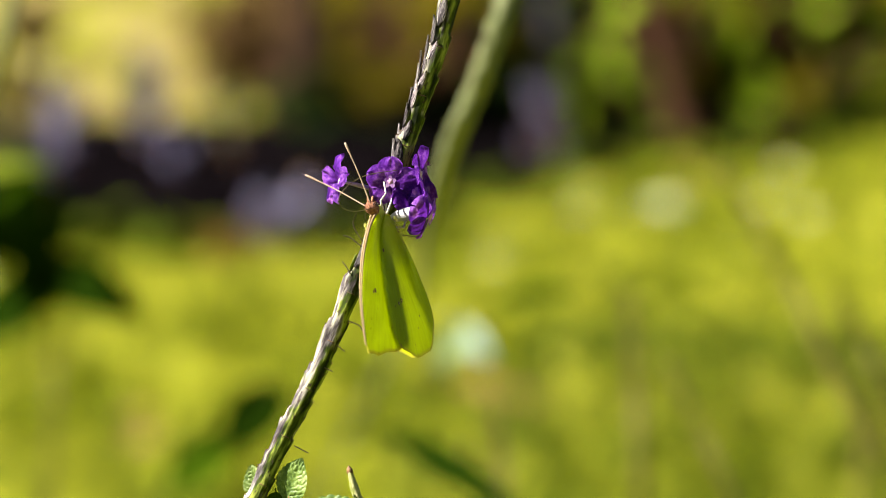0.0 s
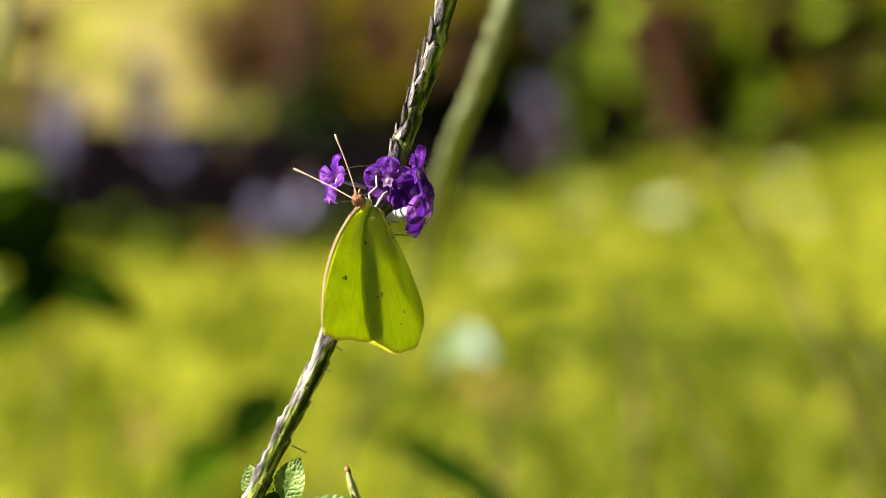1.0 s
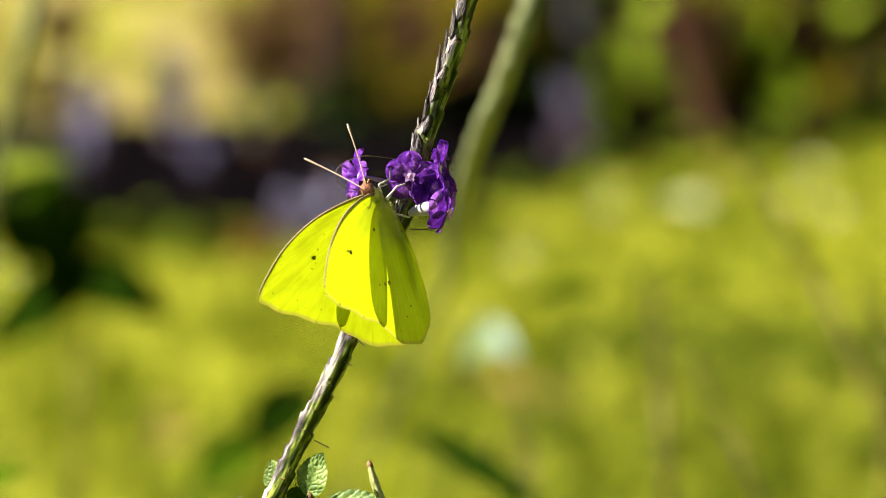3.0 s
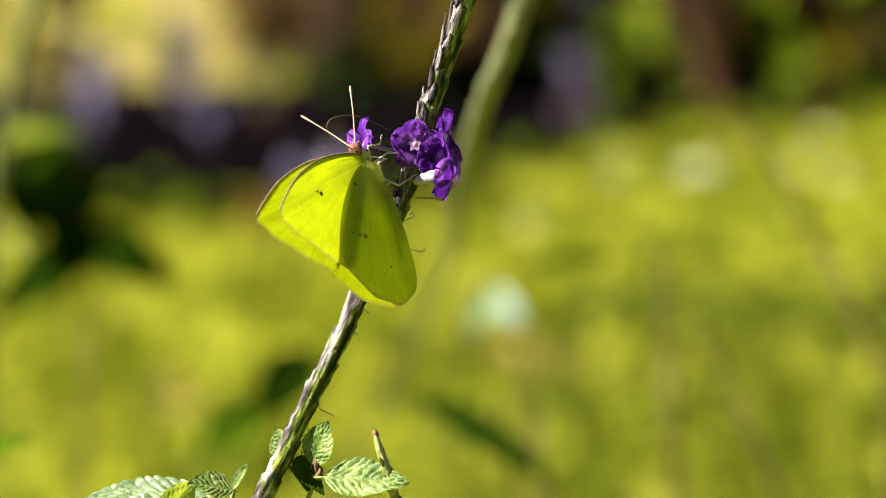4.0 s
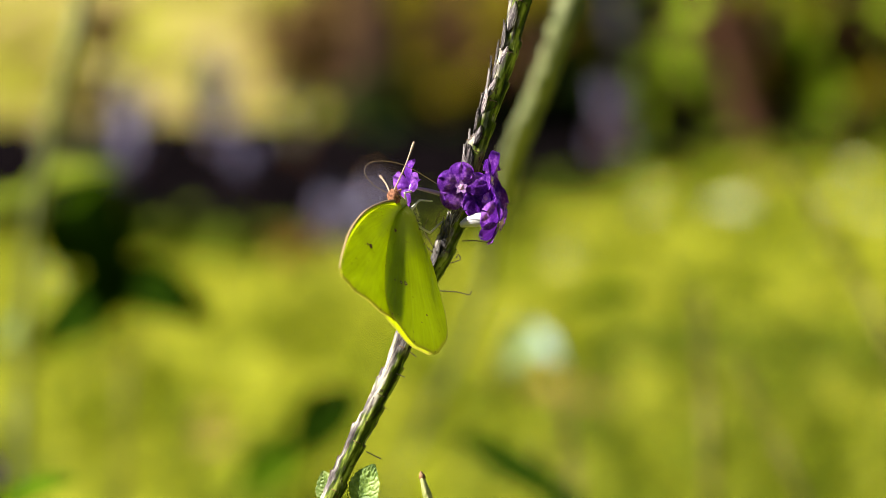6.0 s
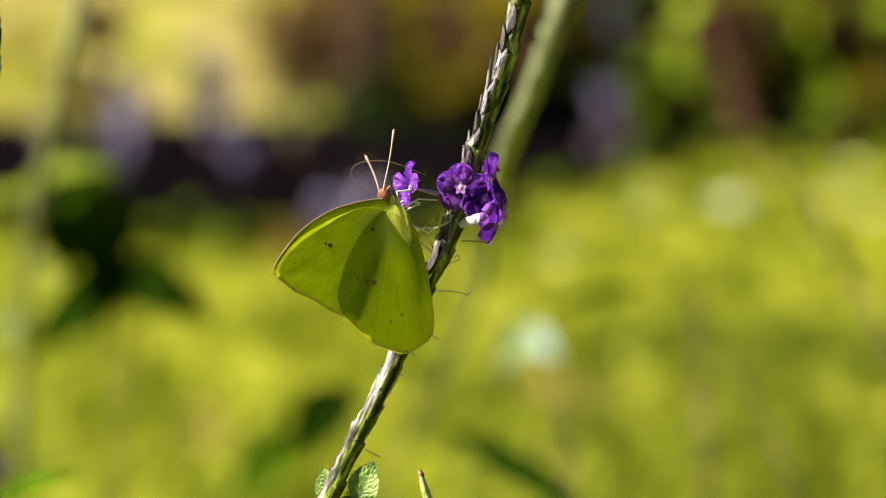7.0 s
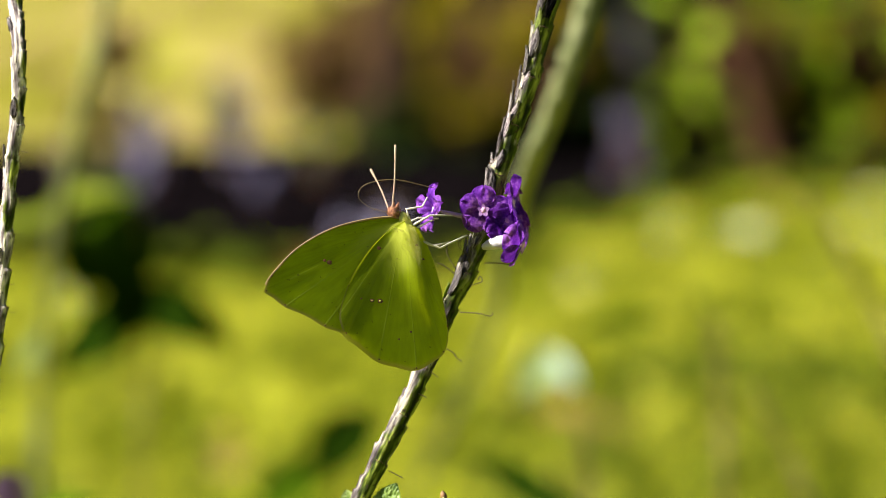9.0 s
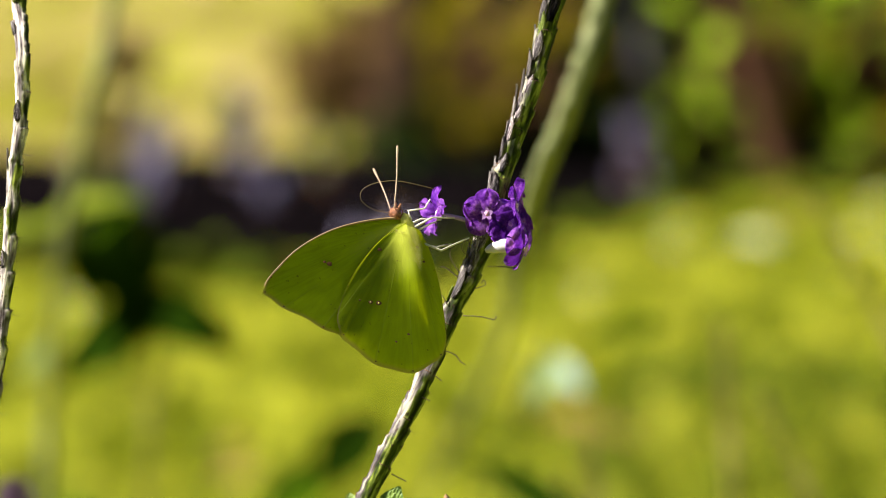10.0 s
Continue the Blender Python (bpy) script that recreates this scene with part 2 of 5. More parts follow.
M_NECK = mat("lilac_tube", [(0.3, (0.30, 0.14, 0.48)), (0.7, (0.60, 0.48, 0.68))], 300, 0.5, 0.2, translucent=0.2, vary=0.1)
M_THROAT = mat("flower_throat", [(0.38, (0.70, 0.30, 0.60)), (0.62, (0.95, 0.62, 0.80))], 900, 0.5, 0.2)
M_LEAF = mat("leaf_green", [(0.34, (0.05, 0.10, 0.012)), (0.5, (0.17, 0.25, 0.045)), (0.64, (0.36, 0.43, 0.15))],
             330, 0.5, 0.35, translucent=0.25, vary=0.15, spec=0.25)
M_LEAF_SHEEN = mat("leaf_sheen", [(0.34, (0.12, 0.19, 0.06)), (0.5, (0.26, 0.36, 0.16)), (0.64, (0.42, 0.5, 0.3))],
                   330, 0.35, 0.3, translucent=0.15, vary=0.1, spec=0.6)
# leaf green in a sunlit and a shaded copy, the light put into the colour
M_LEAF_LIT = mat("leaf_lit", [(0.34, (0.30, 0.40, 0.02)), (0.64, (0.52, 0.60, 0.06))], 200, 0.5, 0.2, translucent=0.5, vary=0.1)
M_LEAF_SHADED = mat("leaf_shaded", [(0.3, (0.006, 0.016, 0.001)), (0.7, (0.022, 0.05, 0.003))], 160, 0.9, 0.4, spec=0.0, translucent=0.25, vary=0.2)
M_LEAF_PALE = mat("leaf_pale", [(0.3, (0.23, 0.34, 0.26)), (0.7, (0.38, 0.49, 0.40))], 120, 0.3, 0.3, spec=0.6, vary=0.1)
M_LEAF_STRAW = mat("leaf_straw", [(0.3, (0.40, 0.42, 0.16)), (0.7, (0.62, 0.62, 0.34))], 60, 0.6, 0.3, spec=0.2, vary=0.15)
M_LEAF_DRY = mat("leaf_dry", [(0.3, (0.21, 0.10, 0.02)), (0.7, (0.40, 0.23, 0.07))], 120, 0.7, 0.4, vary=0.3)
M_SHOOT = mat("young_shoot", [(0.35, (0.10, 0.12, 0.02)), (0.5, (0.24, 0.26, 0.06)), (0.65, (0.44, 0.40, 0.20))], 700, 0.6, 0.4, stretch=(1, 1, 0.3))
# a dimmer copy of the leaf green, part of the shade in its colour
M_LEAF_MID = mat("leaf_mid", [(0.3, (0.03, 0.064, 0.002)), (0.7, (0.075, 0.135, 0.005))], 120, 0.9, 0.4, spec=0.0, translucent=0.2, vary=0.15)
M_BUSH = mat("bush_leaf", [(0.3, (0.06, 0.12, 0.003)), (0.7, (0.43, 0.58, 0.03))], 14, 0.8, 0.2, translucent=0.3, vary=0.45, spec=0.0)
M_BUSH_OLIVE = mat("olive_leaf", [(0.3, (0.07, 0.065, 0.002)), (0.7, (0.22, 0.165, 0.010))], 14, 0.7, 0.2, translucent=0.25, vary=0.35, spec=0.0)
M_CROWN = mat("crown_leaf", [(0.3, (0.04, 0.08, 0.012)), (0.7, (0.09, 0.15, 0.03))], 6, 0.5, 0.0, translucent=0.15, island=True, vary=0.4)
# shade carried by the colour: almost black leaves
M_HEDGE_SHADED = mat("hedge_leaf_shaded", [(0.3, (0.006, 0.010, 0.003)), (0.7, (0.018, 0.030, 0.006))], 9, 0.8, 0.0, island=True, vary=0.6, spec=0.0)
M_EDGE_SHADE = mat("edge_shade_leaf", [(0.3, (0.03, 0.045, 0.004)), (0.7, (0.11, 0.14, 0.012))], 9, 0.8, 0.0, island=True, vary=0.6, spec=0.0)
M_RUST = mat("rusty_leaf", [(0.3, (0.16, 0.07, 0.015)), (0.7, (0.36, 0.18, 0.05))], 9, 0.8, 0.0, island=True, vary=0.4, spec=0.0)
# darker blade colour: paints a shadow band, and serves for olive patches
M_SHADE_BLADE = mat("shade_blade", [(0.3, (0.05, 0.085, 0.003)), (0.7, (0.15, 0.19, 0.010))], 9, 0.7, 0.0, island=True, vary=0.5, spec=0.05, translucent=0.2)
M_BARK = mat("brown_bark", [(0.35, (0.07, 0.032, 0.018)), (0.65, (0.19, 0.095, 0.055))], 9, 0.9, 0.8, spec=0.0, stretch=(1, 1, 0.25), bump_dist=0.02)
M_BARK_DARK = mat("dark_bark", [(0.35, (0.022, 0.012, 0.008)), (0.65, (0.062, 0.036, 0.022))], 9, 0.9, 0.8, spec=0.0, stretch=(1, 1, 0.25), bump_dist=0.02)
M_BARK_PALE = mat("pale_bark", [(0.3, (0.03, 0.025, 0.032)), (0.7, (0.08, 0.066, 0.08))], 9, 0.85, 0.6, spec=0.0, stretch=(1, 1, 0.3), bump_dist=0.01)
M_LAVENDER = mat("lavender_bloom", [(0.3, (0.13, 0.115, 0.21)), (0.7, (0.37, 0.335, 0.47))], 20, 0.7, 0, island=True, vary=0.3, spec=0.0)
M_BEIGE = mat("faded_bloom", [(0.3, (0.16, 0.13, 0.09)), (0.7, (0.42, 0.36, 0.25))], 20, 0.7, 0, island=True, vary=0.3, spec=0.0)
M_GRASS = mat("grass_blade", [(0.39, (0.13, 0.17, 0.005)), (0.5, (0.31, 0.34, 0.012)), (0.61, (0.66, 0.66, 0.06))],
              17.0, 0.6, 0.0, translucent=0.3, island=True, vary=0.6, detail_scale=0.2, spec=0.05, stretch=(1, 0.3, 1))
M_LAWN = mat("lawn_soil", [(0.34, (0.10, 0.135, 0.005)), (0.5, (0.21, 0.235, 0.010)), (0.66, (0.38, 0.38, 0.035))],
             5.0, 0.9, 0.6, vary=0.0, detail_scale=9.0, bump_dist=0.02, stretch=(1, 0.7, 1), spec=0.0)
# near black: the shadow among deep foliage is put into the soil colour
M_MULCH_SHADED = mat("mulch_shaded", [(0.38, (0.001, 0.0008, 0.001)), (0.62, (0.007, 0.005, 0.006))], 7, 0.95, 0.8, vary=0.0, detail_scale=10, bump_dist=0.03, spec=0.0)
M_DRYGRASS = mat("dry_grass_patch", [(0.41, (0.14, 0.11, 0.03)), (0.48, (0.215, 0.215, 0.018)), (0.55, (0.32, 0.24, 0.10)), (0.62, (0.32, 0.32, 0.035))],
                 3.4, 0.9, 0.5, vary=0.0, detail_scale=0.4, bump_dist=0.02, stretch=(1, 0.2, 1), spec=0.0)
M_STALK_FAR = mat("far_stalk", [(0.35, (0.13, 0.15, 0.05)), (0.65, (0.30, 0.31, 0.15))], 220, 0.7, 0.3, spec=0.1)
M_STEM_GREEN = mat("green_stem", [(0.35, (0.06, 0.055, 0.010)), (0.65, (0.20, 0.17, 0.035))], 150, 0.7, 0.2, spec=0.1)

# ---------------------------------------------------------------- helpers
EYE = Vector((0, 0, 1.0))
TILT = radians(-8)
AHEAD = Vector((0, math.cos(TILT), math.sin(TILT)))
UPWARD = Vector((0, -math.sin(TILT), math.cos(TILT)))
REACH = 0.6385


def at(u, v, d=REACH):
    """A place d metres ahead of the starting eye point, u right and v up in mm as they would be at the butterfly's distance."""
    k = d / REACH * 0.001
    return EYE + AHEAD * d + Vector((1, 0, 0)) * (u * k) + UPWARD * (v * k)


def part(name, bm, material, parent, label="", smooth=True):
    me = bpy.data.meshes.new(name)
    bm.to_mesh(me)
    bm.free()
    return part_of(name, me, material, parent, label, smooth)


def part_of(name, me, material, parent, label="", smooth=True):
    if material and not me.materials:
        me.materials.append(material)
    if smooth:
        me.polygons.foreach_set("use_smooth", [True] * len(me.polygons))
    ob = new(name, me)
    ob.parent = parent
    if label:
        tagged(ob, label)
    return ob


def spline(points, n):
    """n + 1 points on a smooth curve through the given ones."""
    p = [Vector(q) for q in points]
    p = [p[0] * 2 - p[1]] + p + [p[-1] * 2 - p[-2]]
    out, segs = [], len(p) - 3
    for i in range(n + 1):
        x = min(i / n * segs, segs - 1e-6)
        k, f = int(x), x - int(x)
        a, b, c, d = p[k:k + 4]
        out.append(0.5 * (2 * b + (c - a) * f + (2 * a - 5 * b + 4 * c - d) * f * f + (3 * b - a - 3 * c + d) * f ** 3))
    return out


def tube(bm, pts, radius, sides=8, cap=True, shape=None):
    """Sweeps a round section along pts; radius: a number or a function of 0..1; shape(i, angle) swells it.
    The map "along" holds the turn round it and the length in mm."""
    rings, ref, run = [], None, 0.0
    uv = bm.loops.layers.uv.get("along") or bm.loops.layers.uv.new("along")
    runs = []
    for i, p in enumerate(pts):
        d = (pts[min(i + 1, len(pts) - 1)] - pts[max(i - 1, 0)]).normalized()
        ref = Vector((0.13, 0.95, 0.28)) if ref is None else ref
        x = (ref - d * ref.dot(d)).normalized()
        ref, y = x, d.cross(x)
        r = radius(i / (len(pts) - 1)) if callable(radius) else radius
        rings.append([bm.verts.new(p + (x * math.cos(a) + y * math.sin(a)) * r * (shape(i, a) if shape else 1))
                      for a in (2 * math.pi * j / sides for j in range(sides))])
        run += (p - pts[i - 1]).length * 1000 if i else 0
        runs.append(run)
    for i, (a, b) in enumerate(zip(rings, rings[1:])):
        for j in range(sides):
            f = bm.faces.new((a[j], a[(j + 1) % sides], b[(j + 1) % sides], b[j]))
            for lp, (u, v) in zip(f.loops, ((j, runs[i]), (j + 1, runs[i]), (j + 1, runs[i + 1]), (j, runs[i + 1]))):
                lp[uv].uv = (u / sides, v)
    if cap:
        bm.faces.new(rings[0][::-1])
        bm.faces.new(rings[-1])
    return rings


def blob(bm, centre, axis, half_len, half_wide, depth=1.0, seg=14, rings=9, rough=0.0):
    """An ellipsoid with its long side along axis, its surface slightly uneven."""
    axis = Vector(axis).normalized()
    q = axis.to_track_quat("Z", "Y")
    res = bmesh.ops.create_uvsphere(bm, u_segments=seg, v_segments=rings, radius=1)
    for v in res["verts"]:
        k = 1 + rough * noise.noise(v.co * 3 + Vector(centre) * 900)
        v.co = Vector(centre) + q @ Vector((v.co.x * half_wide * k, v.co.y * half_wide * depth * k, v.co.z * half_len * k))
    return res["verts"]


def empty(name, m=None):
    ob = new(name)
    ob.empty_display_size = 0.01
    if m is not None:
        ob.matrix_basis = m
    return ob


# ---------------------------------------------------------------- ground
def ground():
    bm = bmesh.new()
    xs = [-2500, -300, -60, -15] + [x * 0.5 for x in range(-12, 13)] + [15, 60, 300, 2500]
    ys = [-2500, -300, -40, -8] + [y * 0.5 for y in range(-4, 45)] + [30, 60, 300, 2500]
    grid = [[bm.verts.new((x, y, 0.012 * noise.noise(Vector((x * 0.9, y * 0.9, 2))) if abs(x) < 7 and -3 < y < 23 else 0))
             for x in xs] for y in ys]
    for r0, r1 in zip(grid, grid[1:]):
        for i in range(len(xs) - 1):
            bm.faces.new((r0[i], r0[i + 1], r1[i + 1], r1[i]))
    return tagged(part("ground", bm, M_LAWN, None), "sunlit yellow-green lawn of uneven grass", "lawn", kind="structure")


def patch(name, outline, z, material, label, category):
    """A low mound of soil or grass with a ragged outline."""
    bm = bmesh.new()
    pts = spline([(x, y, 0) for x, y in outline + outline[:1]], 72)[:-1]
    cx = sum(p.x for p in pts) / len(pts)
    cy = sum(p.y for p in pts) / len(pts)
    rings = []
    for k, h in ((1.0, -0.03), (0.93, z), (0.6, z * 1.6), (0.25, z * 1.8)):
        ring = []
        for i, p in enumerate(pts):
            w = 1 + 0.06 * noise.noise(Vector((i * 0.4, k * 5, 7)))
            ring.append(bm.verts.new((cx + (p.x - cx) * k * w, cy + (p.y - cy) * k * w, h + 0.012 * noise.noise(Vector((p.x * 3 * k, p.y * 3, 1))))))
        rings.append(ring)
    for a, b in zip(rings, rings[1:]):
        for i in range(len(pts)):
            j = (i + 1) % len(pts)
            bm.faces.new((a[i], a[j], b[j], b[i]))
    bm.faces.new(rings[-1])
    return tagged(part(name, bm, material, None), label, category, kind="structure")


def blades(name, count, region, height, material, label):
    """Grass blades as one sheet of stuff; region(rng) gives a place x, y or None."""
    rng = np.random.default_rng(len(name) * 7 + count)
    verts, faces = [], []
    while len(faces) < count * 2:
        x, y = region(rng)
        h = height * rng.uniform(0.5, 1.3)
        a, w = rng.uniform(0, 2 * math.pi), rng.uniform(0.003, 0.006)
        lean = rng.uniform(0.2, 1.1) * h
        b = rng.uniform(0, 2 * math.pi)
        dx, dy = math.cos(a) * w, math.sin(a) * w
        lx, ly = math.cos(b) * lean, math.sin(b) * lean
        i = len(verts)
        verts += [(x - dx, y - dy, -0.005), (x + dx, y + dy, -0.005),
                  (x + lx * 0.4 + dx * 0.8, y + ly * 0.4 + dy * 0.8, h * 0.65), (x + lx * 0.4 - dx * 0.8, y + ly * 0.4 - dy * 0.8, h * 0.65),
                  (x + lx, y + ly, h * 0.9)]
        faces += [(i, i + 1, i + 2, i + 3), (i + 3, i + 2, i + 4)]
    me = bpy.data.meshes.new(name)
    me.from_pydata(verts, [], faces)
    return tagged(part_of(name, me, material, None), label, "grass", kind="stuff")


def leaf_cloud(count, place, size, seed, droop=0.3):
    """Leaves as folded diamonds with a midrib, in one mesh."""
    rng = random.Random(seed)
    verts, faces = [], []
    for _ in range(count):
        p, out_dir = place(rng)
        s = size * rng.uniform(0.6, 1.3)
        d = (Vector(out_dir) + Vector((rng.gauss(0, 0.6), rng.gauss(0, 0.6), rng.gauss(-droop, 0.5)))).normalized()
        side = d.cross(Vector((rng.gauss(0, 0.4), rng.gauss(0, 0.4), 1))).normalized()
        nrm = side.cross(d)
        i = len(verts)
        p = Vector(p)
        w = s * rng.uniform(0.26, 0.36)
        verts += [tuple(p), tuple(p + d * s * 0.35 + side * w + nrm * w * 0.3), tuple(p + d * s * 0.8 + side * w * 0.7 + nrm * w * 0.15 - nrm * s * 0.06),
                  tuple(p + d * s - nrm * s * 0.15), tuple(p + d * s * 0.8 - side * w * 0.7 + nrm * w * 0.15 - nrm * s * 0.06),
                  tuple(p + d * s * 0.35 - side * w + nrm * w * 0.3), tuple(p + d * s * 0.5)]
        faces += [(i, i + 1, i + 6), (i + 1, i + 2, i + 6), (i + 2, i + 3, i + 6), (i + 3, i + 4, i + 6), (i + 4, i + 5, i + 6), (i + 5, i, i + 6)]
    return verts, faces


def leaves_part(name, count, place, size, material, parent, seed, label="", droop=0.3):
    v, f = leaf_cloud(count, place, size, seed, droop)
    me = bpy.data.meshes.new(name)
    me.from_pydata(v, [], f)
    return part_of(name, me, material, parent, label)


ground()
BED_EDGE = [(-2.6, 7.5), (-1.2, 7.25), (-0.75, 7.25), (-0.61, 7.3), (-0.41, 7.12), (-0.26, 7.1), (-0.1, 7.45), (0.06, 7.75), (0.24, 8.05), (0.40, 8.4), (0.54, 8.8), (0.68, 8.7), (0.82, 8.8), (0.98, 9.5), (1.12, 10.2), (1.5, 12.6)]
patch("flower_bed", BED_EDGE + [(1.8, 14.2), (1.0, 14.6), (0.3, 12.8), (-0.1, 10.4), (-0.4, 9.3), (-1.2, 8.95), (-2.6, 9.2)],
      0.02, M_MULCH_SHADED, "mulch bed at the lawn's far edge, its shade put into the colour", "flower bed")
patch("dry_lawn_patch", [(-3.0, 9.4), (-1.3, 9.0), (-0.62, 9.5), (-0.4, 12.2), (-0.3, 16), (-2, 20), (-5, 17), (-5, 12)],
      0.012, M_DRYGRASS, "sunlit dry tan and yellow grass", "lawn")


def near_lawn(rng):
    while True:
        y = rng.uniform(4.0, 10.6)
        x = rng.uniform(-0.16 * y - 0.2, 0.15 * y + 0.1)
        edge = next((b0 + (b1 - b0) * (x - a0) / (a1 - a0) for (a0, b0), (a1, b1) in zip(BED_EDGE, BED_EDGE[1:]) if a0 <= x < a1), 7.5)
        if y < edge - 0.15 + 0.1 * math.sin(x * 23):
            return x, y


def far_lawn(rng):
    y = rng.uniform(9.2, 16.5)
    return rng.uniform(-0.17 * y, -0.02 * y), y


blades("grass", 34000, near_lawn, 0.045, M_GRASS, "short sunlit yellow-green lawn grass")


# the band near y 5.7 paints a cast shadow; the rest are olive patches
def shade_strip(rng):
    if rng.random() < 0.45:
        return rng.uniform(-0.1, 0.95), rng.uniform(4.2, 5.5)
    x = rng.uniform(0.12, 1.0)
    return x, 5.68 + 0.1 * math.sin(x * 5) + rng.normal(0, 0.13)


blades("clover", 5600, shade_strip, 0.05, M_SHADE_BLADE, "darker green blades that paint a shadow band and olive patches on the lawn")
blades("far_grass", 7000, far_lawn, 0.04, M_DRYGRASS, "sunlit yellowish grass beyond the flower bed")


# ---------------------------------------------------------------- trees and bushes behind the lawn
def tree(x, y, r, height, bark, crown, leaf_mat, count, size, label, lean=(0, 0), seed=1, branches=5):
    """Tapered trunk with limbs and a crown of single leaves; crown: centre and half sizes."""
    t = empty("tree", pose(x, y, 0))
    bm = bmesh.new()
    top = Vector((lean[0], lean[1], height))
    pts = spline([(0, 0, -0.05), tuple(top * 0.35 + Vector((0.04, 0.02, 0))), tuple(top)], 16)
    tube(bm, pts, lambda f: r * (1.35 - 0.35 * min(1, f * 8)) * (1 - 0.5 * f), 14)
    part("trunk", bm, bark, t)
    rng = random.Random(seed)
    c, h = crown
    for k in range(branches):
        a = 2 * math.pi * k / branches + rng.uniform(-0.3, 0.3)
        tip = Vector(c) + Vector((math.cos(a) * h[0] * 0.6, math.sin(a) * h[1] * 0.6, rng.uniform(-0.1, 0.5) * h[2]))
        bm = bmesh.new()
        tube(bm, spline([tuple(pts[-4]), tuple((pts[-1] + tip) / 2 + Vector((0, 0, 0.15))), tuple(tip)], 8), lambda f: r * 0.45 * (1 - 0.75 * f), 8)
        part("limb", bm, bark, t)
    clumps = []
    for _ in range(60):
        d = Vector((rng.gauss(0, 1), rng.gauss(0, 1), rng.gauss(0, 1))).normalized() * rng.uniform(0.35, 1.0)
        clumps.append(Vector(c) + Vector((d.x * h[0], d.y * h[1], d.z * h[2])))

    def place(g):
        q = g.choice(clumps)
        o = Vector((g.gauss(0, 1), g.gauss(0, 1), g.gauss(0, 1))) * 0.22
        return q + o, o
    leaves_part("crown", count, place, size, leaf_mat, t, seed + 5)
    return tagged(t, label, "tree")


tree(-0.36, 9.45, 0.11, 3.0, M_BARK_DARK, ((0.2, 0.3, 4.2), (1.1, 0.9, 0.7)), M_CROWN, 3500, 0.16,
     "brown-barked tree with a leafy crown behind the lawn", lean=(0.25, 0.3), seed=3, branches=7)
tree(0.62, 8.75, 0.035, 2.6, M_BARK, ((0.1, 0.4, 3.4), (0.9, 0.8, 0.6)), M_CROWN, 2500, 0.15,
     "slender reddish-brown tree trunk at the lawn's edge", lean=(-0.95, 0.2), seed=8)
tree(0.29, 8.9, 0.028, 2.5, M_BARK_PALE, ((0.1, 0.5, 3.3), (0.8, 0.8, 0.6)), M_CROWN, 1200, 0.14,
     "grey-barked young tree in the dark bed", lean=(-0.3, 0.4), seed=17, branches=4)


def bush(name, x, y, spread, low, high, count, size, material, label, stems=6, seed=2, category="bush", droop=0.3):
    b = empty(name, pose(x, y, 0))
    rng = random.Random(seed)
    tips = []
    for k in range(stems):
        a = 2 * math.pi * k / stems + rng.uniform(-0.4, 0.4)
        tip = Vector((math.cos(a) * spread * rng.uniform(0.5, 1), math.sin(a) * spread * 0.6 * rng.uniform(0.5, 1), rng.uniform(0.75, 1) * high))
        pts = spline([(0.03 * math.cos(a), 0.03 * math.sin(a), -0.02), tuple(tip * 0.5 + Vector((0, 0, 0.1 * high))), tuple(tip)], 8)
        bm = bmesh.new()
        tube(bm, pts, lambda f: min(0.014, spread * 0.12) * (1 - 0.7 * f), 7)
        part("stem", bm, M_BARK, b)
        tips.append(pts)

    def place(g):
        pts = g.choice(tips)
        for _ in range(20):
            p = g.choice(pts)
            if p.z >= low:
                break
        o = Vector((g.gauss(0, 1), g.gauss(0, 1), g.gauss(0, 0.6))) * spread * 0.28
        q = p + o
        q.z = max(q.z, 0.04)
        return q, o
    leaves_part("foliage", count, place, size, material, b, seed + 1, droop=droop)
    return tagged(b, label, category)


# backing shrubs whose near-black colour paints the dark gaps behind lit leaves
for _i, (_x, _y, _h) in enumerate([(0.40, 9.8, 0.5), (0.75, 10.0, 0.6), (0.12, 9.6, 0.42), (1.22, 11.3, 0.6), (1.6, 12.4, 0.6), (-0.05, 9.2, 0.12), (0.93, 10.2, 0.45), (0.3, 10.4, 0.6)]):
    bush("shaded_hedge_shrub", _x, _y, 0.36, 0.0, _h, 1200, 0.085, M_HEDGE_SHADED,
         "dense shrub at the back of the bed, coloured near black for shade", 7, 40 + _i, "shrub")
M_BROWN_SHRUB = mat("brown_shrub_leaf", [(0.3, (0.06, 0.033, 0.013)), (0.7, (0.21, 0.13, 0.045))], 9, 0.8, 0.0, island=True, vary=0.5, spec=0.0)
bush("dry_shrub", -0.44, 10.6, 0.16, 0.0, 0.3, 130, 0.08, M_BROWN_SHRUB, "dry brown shrub behind the bed", 7, 58, "shrub")
bush("dry_shrub", -0.20, 10.8, 0.22, 0.0, 0.55, 420, 0.08, M_BROWN_SHRUB, "dry brown shrub behind the bed", 7, 59, "shrub")
for _i, (_x, _y, _h) in enumerate([(-1.15, 9.7, 0.10), (-0.55, 11.0, 0.3), (-1.3, 11.5, 0.2), (-0.62, 10.4, 0.22), (-0.50, 10.0, 0.28), (-0.72, 11.3, 0.2), (-0.60, 12.2, 0.3)]):
    bush("dry_shrub", _x, _y, 0.10, 0.0, _h, 90, 0.06, M_BROWN_SHRUB, "low dry brown shrub in the yellowed grass", 5, 71 + _i, "shrub")
